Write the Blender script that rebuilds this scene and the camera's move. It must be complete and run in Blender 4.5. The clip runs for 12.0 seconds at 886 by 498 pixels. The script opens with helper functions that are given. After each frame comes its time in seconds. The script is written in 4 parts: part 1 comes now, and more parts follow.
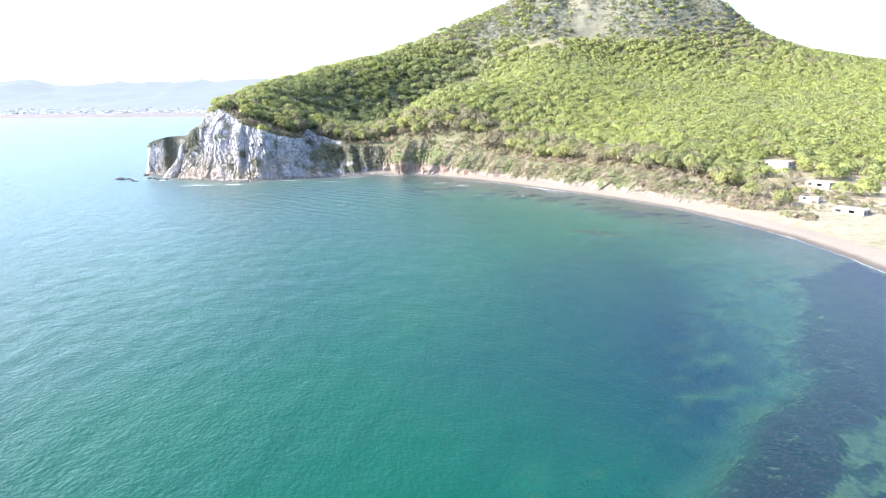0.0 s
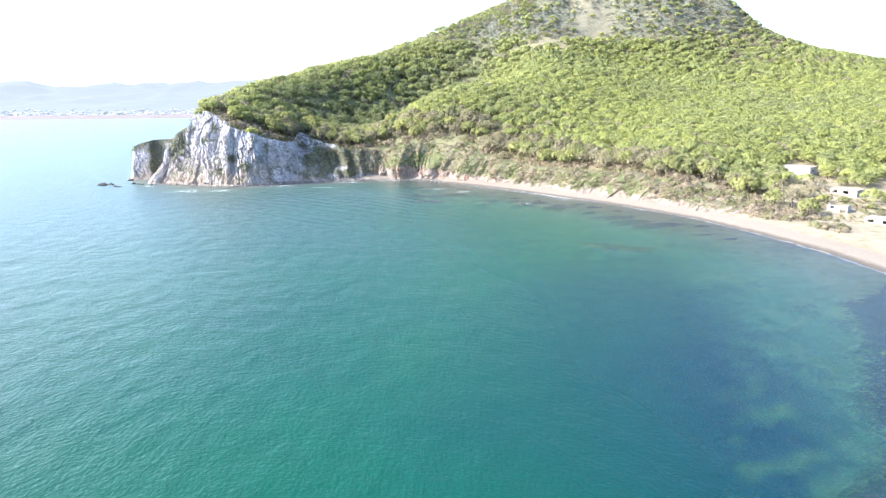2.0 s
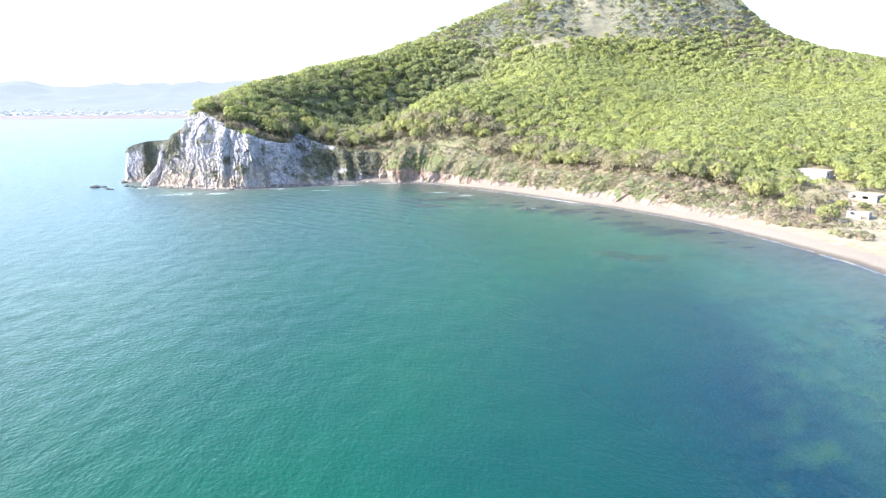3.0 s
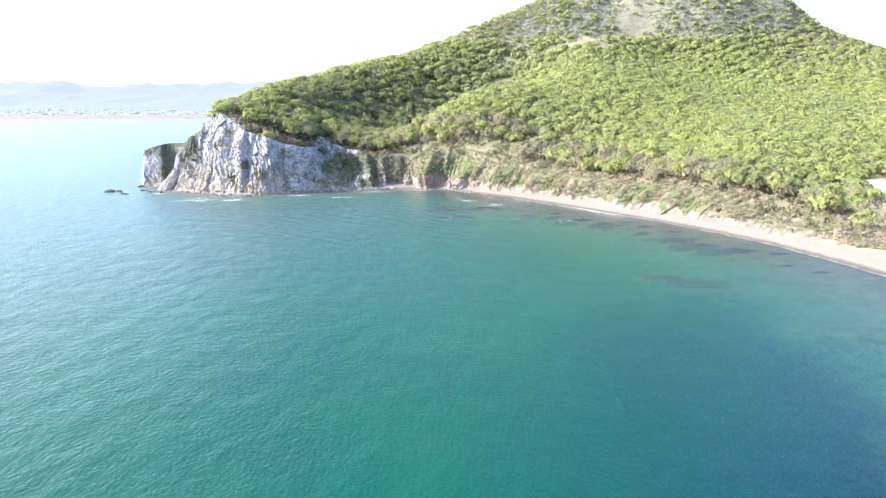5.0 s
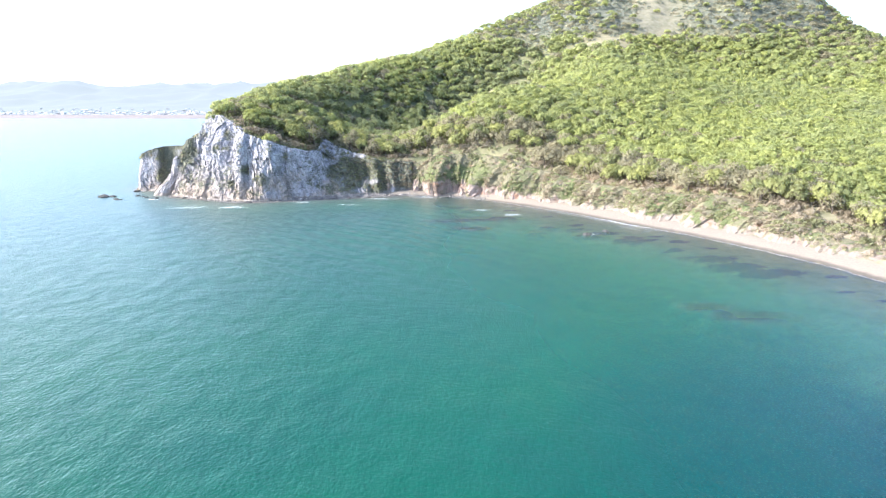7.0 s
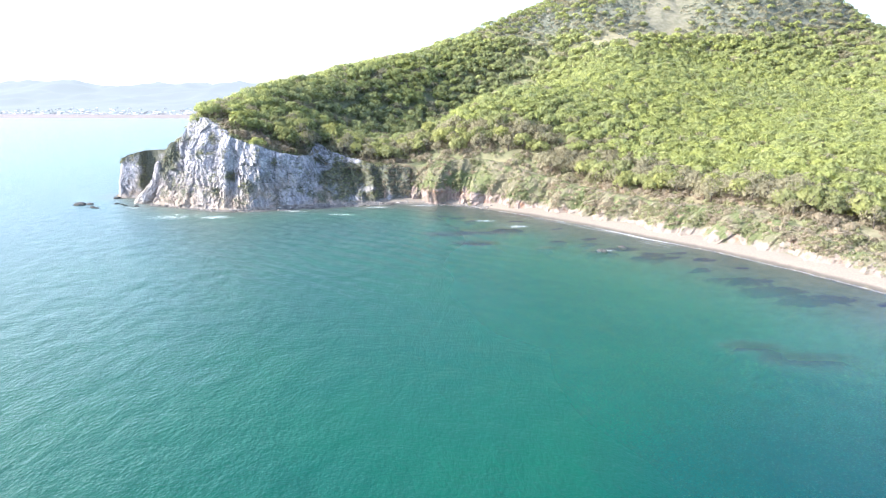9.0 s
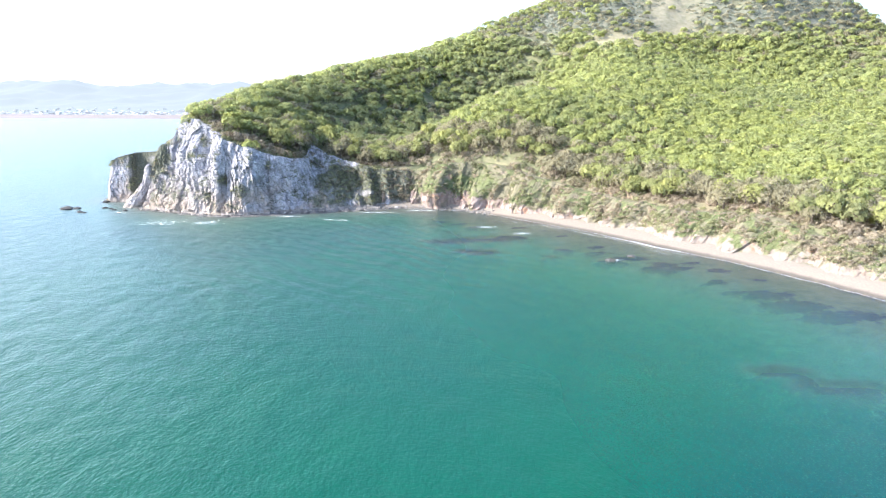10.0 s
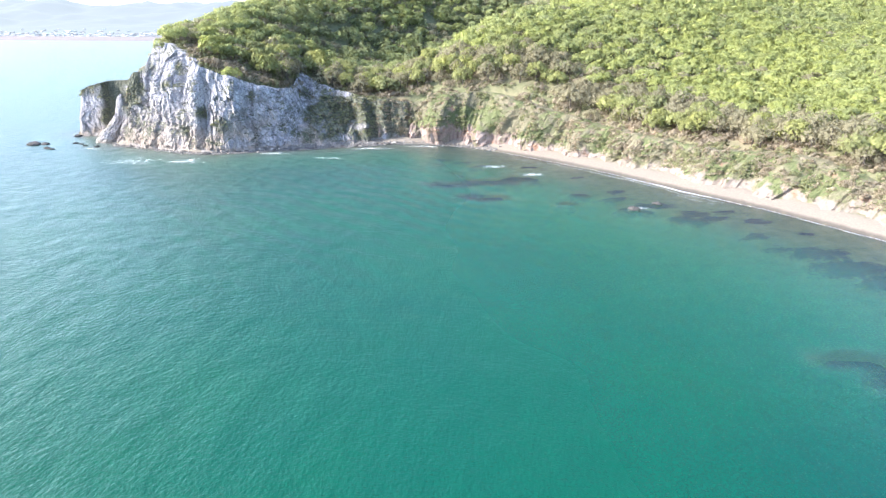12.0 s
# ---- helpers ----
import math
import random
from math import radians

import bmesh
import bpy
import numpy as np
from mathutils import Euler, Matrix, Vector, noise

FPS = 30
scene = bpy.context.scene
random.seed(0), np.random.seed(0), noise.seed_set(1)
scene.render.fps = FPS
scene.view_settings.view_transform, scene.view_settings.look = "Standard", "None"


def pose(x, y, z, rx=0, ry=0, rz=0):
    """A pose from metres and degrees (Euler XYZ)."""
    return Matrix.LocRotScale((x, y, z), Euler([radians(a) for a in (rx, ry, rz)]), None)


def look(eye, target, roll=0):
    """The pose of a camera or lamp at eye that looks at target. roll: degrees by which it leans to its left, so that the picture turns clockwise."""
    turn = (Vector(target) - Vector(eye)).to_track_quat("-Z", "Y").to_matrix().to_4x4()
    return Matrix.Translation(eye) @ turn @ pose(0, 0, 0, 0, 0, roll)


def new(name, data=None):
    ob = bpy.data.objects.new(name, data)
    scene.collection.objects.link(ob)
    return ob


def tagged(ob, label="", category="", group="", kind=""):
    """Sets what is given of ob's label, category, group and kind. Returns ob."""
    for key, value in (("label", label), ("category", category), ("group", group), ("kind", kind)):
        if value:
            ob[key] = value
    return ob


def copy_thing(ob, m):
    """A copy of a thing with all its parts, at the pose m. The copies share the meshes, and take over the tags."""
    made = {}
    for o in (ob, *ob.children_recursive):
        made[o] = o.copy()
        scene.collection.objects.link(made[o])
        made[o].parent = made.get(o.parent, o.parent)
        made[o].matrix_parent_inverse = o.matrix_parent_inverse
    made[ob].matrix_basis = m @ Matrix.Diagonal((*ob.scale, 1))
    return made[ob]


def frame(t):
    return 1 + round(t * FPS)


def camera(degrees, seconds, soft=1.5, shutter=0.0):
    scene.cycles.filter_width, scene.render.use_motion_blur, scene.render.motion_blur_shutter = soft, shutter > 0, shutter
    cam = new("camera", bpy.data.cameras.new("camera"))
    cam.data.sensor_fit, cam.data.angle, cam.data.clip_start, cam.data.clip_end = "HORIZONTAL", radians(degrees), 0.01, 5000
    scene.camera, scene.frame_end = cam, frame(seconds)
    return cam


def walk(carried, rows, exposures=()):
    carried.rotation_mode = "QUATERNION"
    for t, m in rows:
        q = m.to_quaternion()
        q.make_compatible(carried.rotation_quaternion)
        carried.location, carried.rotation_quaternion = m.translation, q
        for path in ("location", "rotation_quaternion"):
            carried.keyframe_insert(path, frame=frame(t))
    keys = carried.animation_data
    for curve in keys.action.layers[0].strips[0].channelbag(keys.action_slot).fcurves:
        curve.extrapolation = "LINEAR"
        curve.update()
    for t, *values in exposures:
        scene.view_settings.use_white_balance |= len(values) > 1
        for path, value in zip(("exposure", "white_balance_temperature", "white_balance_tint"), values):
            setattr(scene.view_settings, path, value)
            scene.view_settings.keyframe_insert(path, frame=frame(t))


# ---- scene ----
cam = camera(69.8, 12.0, 1.25)
PATH = [
    (0, (-6.185, 5.129, 49.786), (-6.161, 7.077, 49.333), -0.5),
    (0.5, (-6.249, 10.251, 49.78), (-6.223, 12.2, 49.328), -0.6),
    (1, (-6.36, 15.499, 49.779), (-6.332, 17.448, 49.328), -0.5),
    (1.5, (-6.532, 20.916, 49.797), (-6.502, 22.865, 49.347), -0.5),
    (2, (-6.783, 26.57, 49.839), (-6.752, 28.519, 49.39), -0.5),
    (2.5, (-7.024, 32.351, 49.883), (-6.996, 34.3, 49.435), -0.5),
    (3, (-7.23, 38.221, 49.941), (-7.201, 40.17, 49.494), -0.4),
    (3.2, (-7.299, 40.587, 49.968), (-7.27, 42.536, 49.523), -0.5),
    (5, (-7.839, 62.052, 50.768), (-7.892, 64.001, 50.324), -0.2),
    (5.5, (-8.088, 67.996, 50.887), (-8.16, 69.945, 50.445), -0.1),
    (6, (-8.413, 73.967, 51.0), (-8.498, 75.916, 50.558), -0.1),
    (6.5, (-8.777, 80.004, 51.128), (-8.863, 81.953, 50.686), -0.0),
    (7, (-9.124, 86.129, 51.276), (-9.21, 88.078, 50.834), 0.0),
    (9, (-10.431, 110.71, 52.359), (-10.516, 112.658, 51.917), 0.1),
    (9.5, (-10.734, 116.829, 52.505), (-10.819, 118.778, 52.064), 0.1),
    (10, (-11.015, 122.943, 52.655), (-11.1, 124.892, 52.215), 0.2),
    (10.5, (-11.299, 129.123, 52.805), (-11.384, 131.072, 52.366), 0.2),
    (11, (-11.598, 135.444, 52.948), (-11.684, 137.378, 52.449), 0.2),
    (11.5, (-11.919, 141.894, 53.075), (-12.005, 143.806, 52.494), 0.2),
    (12, (-12.225, 148.378, 53.189), (-12.312, 150.264, 52.528), 0.2),
]
EXPOSURE = 1.89
WHITE = (6230, 12)
walk(cam, [(t, look(eye, target, roll)) for t, eye, target, roll in PATH],
     exposures=[(0.0, EXPOSURE, *WHITE), (12.0, EXPOSURE, *WHITE)])

# ---- light: hazy bright sky, one sun from the left, slightly ahead ----
SUN_AZ, SUN_EL = -99.0, 36.0        # degrees from +y, negative to the left; height
world = bpy.data.worlds.new("sky")
scene.world = world
world.use_nodes = True
wn = world.node_tree
sky = wn.nodes.new("ShaderNodeTexSky")
sky.sky_type = "NISHITA"
sky.sun_disc = False
sky.sun_elevation = radians(SUN_EL)
sky.sun_rotation = radians(SUN_AZ)
sky.air_density, sky.dust_density, sky.ozone_density = 1.0, 2.0, 2.4
wn.nodes["Background"].inputs["Strength"].default_value = 0.15
wn.links.new(sky.outputs["Color"], wn.nodes["Background"].inputs["Color"])
sun_dir = Vector((math.sin(radians(SUN_AZ)) * math.cos(radians(SUN_EL)),
                  math.cos(radians(SUN_AZ)) * math.cos(radians(SUN_EL)), math.sin(radians(SUN_EL))))
sun = new("sun", bpy.data.lights.new("sun", "SUN"))
sun.data.energy, sun.data.angle, sun.data.color = 3.35, radians(1.2), (1.0, 0.95, 0.87)
sun.matrix_world = look(sun_dir * 300, (0, 0, 0))


# ---- numbers: smooth noise, spot heights, the shore ----
def lattice(ix, iy, iz, seed):
    n = (ix * 374761393 + iy * 668265263 + iz * 2147483647 + seed * 974634777) & 0xFFFFFFFF
    n = ((n ^ (n >> 13)) * 1274126177) & 0xFFFFFFFF
    n = ((n ^ (n >> 16)) * 2246822519) & 0xFFFFFFFF
    return ((n >> 8) & 0xFFFF) / 65535.0


def vnoise(x, y, z, seed=0):
    """Value noise, -1 to 1, on arrays."""
    x, y, z = np.broadcast_arrays(np.asarray(x, float), np.asarray(y, float), np.asarray(z, float))
    fx, fy, fz = np.floor(x), np.floor(y), np.floor(z)
    ix, iy, iz = fx.astype(np.int64), fy.astype(np.int64), fz.astype(np.int64)
    u, v, w = x - fx, y - fy, z - fz
    u, v, w = u * u * (3 - 2 * u), v * v * (3 - 2 * v), w * w * (3 - 2 * w)
    out = 0
    for a in (0, 1):
        for b in (0, 1):
            for c in (0, 1):
                k = (u if a else 1 - u) * (v if b else 1 - v) * (w if c else 1 - w)
                out = out + k * lattice(ix + a, iy + b, iz + c, seed)
    return out * 2 - 1


def fbm(x, y, z=0.0, octaves=4, seed=0):
    total, amp = 0, 1.0
    for o in range(octaves):
        f = 2.0 ** o
        total = total + amp * vnoise(np.asarray(x) * f, np.asarray(y) * f, np.asarray(z) * f, seed + o)
        amp *= 0.5
    return total / 1.9


def ridged(x, y, z=0.0, octaves=4, seed=0):
    total, amp = 0, 1.0
    for o in range(octaves):
        f = 2.0 ** o
        total = total + amp * (1 - 2 * np.abs(vnoise(np.asarray(x) * f, np.asarray(y) * f, np.asarray(z) * f, seed + o)))
        amp *= 0.5
    return total / 1.9


def facets(u, z, gu, gz, seed):
    """Tilted planes on uneven cells, as broken rock faces, about -1 to 1."""
    a, b = u / gu, z / gz
    ia, ib = np.floor(a).astype(np.int64), np.floor(b).astype(np.int64)
    best, out = np.full(a.shape, 1e9), np.zeros(a.shape)
    for da in (-1, 0, 1):
        for db in (-1, 0, 1):
            ca, cb = ia + da, ib + db
            pa = a - ca - lattice(ca, cb, 0 * ca, seed)
            pb = b - cb - lattice(ca, cb, 0 * ca, seed + 1)
            d = pa * pa + pb * pb
            lie = 1.2 * (lattice(ca, cb, 0 * ca, seed + 2) - 0.5) + 1.5 * (lattice(ca, cb, 0 * ca, seed + 3) - 0.5) * pa + 0.9 * (lattice(ca, cb, 0 * ca, seed + 4) - 0.7) * pb
            near = d < best
            best, out = np.where(near, d, best), np.where(near, lie, out)
    return out


# the shore: x, y, width of the beach, steepness of the bank behind it
SHORE_HEAD = [(-150, 1100, 2, 2), (-178, 700, 2, 2), (-182, 540, 2, 2), (-193, 494, 1, 2), (-209, 484, 0, 4),
              (-217, 474, 0, 6), (-211, 465, 0, 6), (-199, 465, 0, 5), (-194, 467, 1, 2.0), (-186, 452, 1, 2.8),
              (-178, 439, 2, 2.7), (-155, 430, 3, 3.1), (-135, 422, 2, 3.9), (-122, 423, 3, 4), (-105, 430, 4, 4.2)]
SHORE_BAY = [(-86, 437, 6, 0.95), (-66, 446, 6, 1.3), (-50, 452, 4, 2.4), (-36, 453, 4, 2.2), (-20, 448, 5, 1.8),
             (-8, 443, 6, 1.7), (5, 430, 8, 1.3), (17, 419, 10, 1.2), (42, 392, 9, 0.9), (62, 365, 9, 0.75),
             (80, 343, 9, 0.6), (93, 322, 9, 0.6), (107, 297, 9, 0.4), (118, 263, 10, 0.25)]
SHORE_SOUTH = [(125, 232, 13, 0.2), (127, 201, 13, 0.15), (126, 178, 13, 0.15), (120, 145, 13, 0.15), (111, 105, 13, 0.15),
               (104, 60, 13, 0.15), (104, 0, 13, 0.15), (120, -300, 13, 0.15), (300, -1500, 13, 0.15)]
SHORE = np.array(SHORE_HEAD + SHORE_BAY + SHORE_SOUTH, float)


def shore_distance(x, y):
    """Distance inland (negative at sea), beach width, bank steepness, and the position along the shore."""
    best = np.full(x.shape, 1e18)
    side, width, steep, along = (np.zeros(x.shape) for _ in range(4))
    for i in range(len(SHORE) - 1):
        ax, ay, aw, asl = SHORE[i]
        bx, by, bw, bsl = SHORE[i + 1]
        dx, dy = bx - ax, by - ay
        f = np.clip(((x - ax) * dx + (y - ay) * dy) / (dx * dx + dy * dy), 0, 1)
        d2 = (x - ax - f * dx) ** 2 + (y - ay - f * dy) ** 2
        near = d2 < best
        best = np.where(near, d2, best)
        width = np.where(near, aw + f * (bw - aw), width)
        steep = np.where(near, asl + f * (bsl - asl), steep)
        along = np.where(near, i + f, along)
    # land is on the left-hand side when walking the line backwards: count crossings of the closed outline
    ring = [(p[0], p[1]) for p in SHORE] + [(6000, -1500), (6000, 1100)]
    inside = np.zeros(x.shape, bool)
    for (ax, ay), (bx, by) in zip(ring, ring[1:] + ring[:1]):
        cond = (ay > y) != (by > y)
        with np.errstate(divide="ignore", invalid="ignore"):
            inside ^= cond & (x < (bx - ax) * (y - ay) / (by - ay) + ax)
    return np.where(inside, 1, -1) * np.sqrt(best), width, steep, along


# spot heights of the bare ground: cape, crest, hollow, spur and slopes
CAPE = [(-214, 474, 24), (-203, 475, 28), (-192, 470, 26), (-180, 466, 34), (-168, 462, 43), (-157, 456, 48.5), (-139, 441, 41), (-127, 438, 36),
        (-116, 438, 30.5), (-97, 443, 23), (-82, 468, 25), (-80, 490, 29), (-133, 466, 47), (-110, 480, 41), (-160, 490, 46)]
CREST = [(-139, 500, 60), (-123, 540, 67), (-105, 590, 76), (-71, 640, 86), (-42, 680, 96), (-14, 700, 108), (10, 715, 120),
         (34, 725, 130), (65, 735, 142), (89, 742, 153), (150, 750, 168), (215, 750, 172), (270, 735, 160), (306, 720, 144),
         (328, 705, 120), (359, 700, 104), (420, 700, 89), (455, 700, 83), (600, 720, 80)]
HOLLOW = [(-62, 512, 27), (-42, 535, 29), (-12, 578, 35), (16, 618, 49), (50, 655, 84), (-100, 510, 42), (-80, 548, 45), (-58, 592, 53), (-28, 628, 60),
          (-40, 492, 30), (-20, 515, 44), (6, 535, 58), (34, 540, 59), (10, 484, 39), (84, 581, 73), (145, 635, 92), (170, 634, 87)]
HEIGHTS = [(92, 652, 108), (164, 706, 138), (225, 672, 131), (300, 692, 135), (253, 653, 106), (-31, 475, 25), (14, 465, 27),
           (46, 445, 21), (72, 427, 20), (100, 405, 18), (120, 373, 19), (152, 399, 27), (152, 347, 11), (231, 445, 36), (124, 471, 38)]
FLATS = [(180, 343, 14), (176, 310, 8.6), (165, 267, 3.6), (160, 285, 5.2), (200, 300, 7), (222, 345, 15), (300, 300, 16), (300, 400, 34),
         (350, 500, 54), (330, 600, 80), (450, 600, 74), (500, 450, 50), (500, 300, 25), (180, 200, 4), (400, 150, 10)]
BEYOND = [(300, 0, 8), (200, -200, 8), (0, 850, 100), (200, 850, 140), (400, 850, 90), (-120, 700, 50), (-150, 800, 40), (600, 900, 60),
          (800, 500, 60), (800, 200, 30), (-165, 560, 30)]
SPOTS = np.array(CAPE + CREST + HOLLOW + HEIGHTS + FLATS + BEYOND, float)


def spline_weights(spots, soft=0.02):
    n = len(spots)
    p = spots[:, :2] / 100
    r = np.hypot(p[:, None, 0] - p[None, :, 0], p[:, None, 1] - p[None, :, 1])
    k = np.where(r > 0, r * r * np.log(np.maximum(r, 1e-9)), 0) + soft * np.eye(n)
    a = np.zeros((n + 3, n + 3))
    a[:n, :n] = k
    a[:n, n:] = np.column_stack([np.ones(n), p])
    a[n:, :n] = a[:n, n:].T
    return np.linalg.solve(a, np.concatenate([spots[:, 2], np.zeros(3)]))


WEIGHTS = spline_weights(SPOTS)


def upland(x, y):
    """Height of the land before the sea has cut it, smooth between the spot heights."""
    px, py = np.clip(x, -400, 850) / 100, np.clip(y, -250, 950) / 100
    out = WEIGHTS[-3] + WEIGHTS[-2] * px + WEIGHTS[-1] * py
    for (sx, sy, _), w in zip(SPOTS, WEIGHTS):
        r2 = (px - sx / 100) ** 2 + (py - sy / 100) ** 2
        out = out + w * 0.5 * r2 * np.log(np.maximum(r2, 1e-12))
    # the sea has cut the cape's west side down to a low saddle
    cap = np.interp(x, [-219, -212, -205, -200, -194, -188, -178, -164, -160, -156], [18, 21, 25, 26, 26.5, 27, 29, 35, 46, 120])
    return np.where(y < 530, np.minimum(out, cap), out)


REEFS = [(-21, 370, 10, 5), (-8.5, 352, 9, 5), (-4.7, 375, 9, 5), (5, 381, 6, 6), (24.5, 358.5, 3, 3), (18.3, 346, 3, 2),
         (38.5, 342, 5, 3), (46, 348, 5, 2), (56, 339, 4, 2.5), (50.5, 334.7, 3, 2), (76, 305, 6, 3), (78, 295, 7, 4),
         (86, 286, 9, 4), (53, 247, 7, 3.5), (62, 240, 9, 4), (66, 318, 4, 2)]
stones = random.Random(31)
for k in range(34):
    x = stones.uniform(-40, 105)
    y = float(np.interp(x, [-40, 0, 42, 80, 107], [430, 420, 388, 338, 290])) - stones.uniform(8, 48)
    a = stones.uniform(1.5, 4.5)
    REEFS.append((x, y, a, a * stones.uniform(0.35, 0.6)))


def weed(x, y):
    """How thickly weed covers the sea bed, 0 to 1."""
    n = fbm(x / 14, y / 14, 0, 4, 31)
    n2 = fbm(x / 3.0, y / 3.0, 0, 3, 77)
    edge = np.interp(y, [40, 78, 92, 110, 145, 179, 200], [-2, 25, 39, 57, 78, 97, 130])      # seaward edge of the large bed
    inner = edge + np.interp(y, [60, 80, 90, 106, 114, 180], [22, 21, 20, 22, 42, 60])
    s = x - edge + 5 * n + 3.0 * n2
    bed = 1 / (1 + np.exp(-np.clip(s, -60, 60) / 2.0))
    bed = bed * np.where(x > inner + 5 * n + 5 * n2, np.clip(0.5 + 1.3 * n + 1.9 * n2, 0, 1), 1)
    patch = np.exp(-(((x - 78) / 14) ** 2 + ((y - 200) / 9) ** 2)) * 0.75
    patch2 = np.exp(-(((x - 62) / 12) ** 2 + ((y - 236) / 5) ** 2)) * 0.7
    loose = np.clip((n + 1.5 * n2 - 0.05) * 1.4, 0, 1) * np.exp(-((x - edge + 10) / 14) ** 2) * (y < 185) * 0.85
    reef = 0
    for rx, ry, ra, rb in REEFS:
        q = ((x - rx) / ra) ** 2 + ((y - ry) / rb) ** 2
        reef = np.maximum(reef, np.clip(2.2 * np.exp(-q) + 1.2 * n2 * np.exp(-q * 0.5), 0, 1))
    return np.clip(np.maximum.reduce([bed, patch + 0.3 * n2 * patch, patch2, loose, reef]), 0, 1)


CLIFF_FROM, CLIFF_TO = 5.0, 15.6       # stretch of the shore with the white cliff
BANK_TO = 28.0                         # and with the crumbling bank


def ground_height(x, y, sink=True):
    d, width, steep, along = shore_distance(x, y)
    up = upland(x, y) + 1.2 * fbm(x / 28, y / 28, 0, 4, 3)
    rock = np.clip((up - 100) / 40, 0, 1) * np.clip((x - 40) / 60, 0, 1)
    up = up + rock * 7 * ridged(x / 34, y / 34, 0, 4, 8)
    up = np.maximum(up, 1.5)
    inset = np.interp(along, [CLIFF_FROM - 1, CLIFF_FROM, BANK_TO - 2, BANK_TO], [0, 3, 3, 0]) if sink else 0.0
    beach = 2.4 * np.clip(d / np.maximum(width, 0.5), 0, 1) ** 0.8
    bank = beach + np.maximum(d - width - inset, 0) * steep
    k = 1.5
    h = np.clip(0.5 + 0.5 * (bank - up) / k, 0, 1)
    land = bank * (1 - h) + up * h - k * h * (1 - h)
    shelf = np.interp(along, [0, 5, 15, 20, 26, 30, 33, 40], [0.25, 0.25, 0.2, 0.13, 0.11, 0.11, 0.11, 0.11])
    near_in = np.interp(along, [15, 19, 40], [3, 22, 22])
    bed = np.maximum(d, -near_in) * np.minimum(shelf, 0.035) + np.minimum(d + near_in, 0) * shelf * 1.15
    bed = bed / (1 + (np.minimum(bed, 0) / 12) ** 4) ** 0.25 + 0.15 * fbm(x / 9, y / 9, 0, 3, 12)
    w = weed(x, y)
    bed = np.where(d < -3, np.maximum(bed, bed * (1 - w) + np.maximum(bed, np.where((y < 188) | (y > 328), -0.65, -1.4)) * w), bed)
    # a shallow sandy shelf lies inside the large weed bed
    shelf_in = np.interp(y, [40, 78, 92, 110, 145, 179, 200], [6, 33, 47, 65, 88, 110, 140])
    bed = np.where((d < -3) & (y < 205), np.maximum(bed, -1.4 - 0.42 * np.maximum(shelf_in - x, 0) - 0.3 * np.maximum(y - 180, 0)), bed)
    return np.where(d > 0, land, np.minimum(bed, -0.02)), d, along


def axis(lo, hi, step, far):
    """Grid lines: even between lo and hi, then ever wider out to far."""
    mid = list(np.arange(lo, hi + step / 2, step))
    out, g = [], step
    v = mid[-1]
    while v < far:
        g *= 1.22
        v += g
        out.append(v)
    back, g = [], step
    v = mid[0]
    while v > -far:
        g *= 1.22
        v -= g
        back.append(v)
    return np.array(back[::-1] + mid + out)


def sheet(name, xs, ys, z, smooth=True):
    ny, nx = z.shape
    X, Y = np.meshgrid(xs, ys)
    co = np.column_stack([X.ravel(), Y.ravel(), z.ravel()])
    i = np.arange(nx * ny).reshape(ny, nx)
    quads = np.column_stack([i[:-1, :-1].ravel(), i[:-1, 1:].ravel(), i[1:, 1:].ravel(), i[1:, :-1].ravel()])
    return mesh_of(name, co, quads, smooth)


def mesh_of(name, co, faces, smooth=False):
    """A mesh from arrays of vertices and of faces with the same count of corners."""
    me = bpy.data.meshes.new(name)
    co, faces = np.asarray(co, np.float32), np.asarray(faces, np.int32)
    n, k = faces.shape
    me.vertices.add(len(co))
    me.vertices.foreach_set("co", co.ravel())
    me.loops.add(n * k)
    me.loops.foreach_set("vertex_index", faces.ravel())
    me.polygons.add(n)
    me.polygons.foreach_set("loop_start", np.arange(0, n * k, k, dtype=np.int32))
    me.polygons.foreach_set("loop_total", np.full(n, k, np.int32))
    me.update(calc_edges=True)
    me.polygons.foreach_set("use_smooth", np.full(n, smooth))
    return me


def attribute(me, name, values):
    me.attributes.new(name, "FLOAT", "POINT").data.foreach_set("value", np.asarray(values, np.float32).ravel())


def directions(me, name, values):
    me.attributes.new(name, "FLOAT_VECTOR", "POINT").data.foreach_set("vector", np.asarray(values, np.float32).ravel())


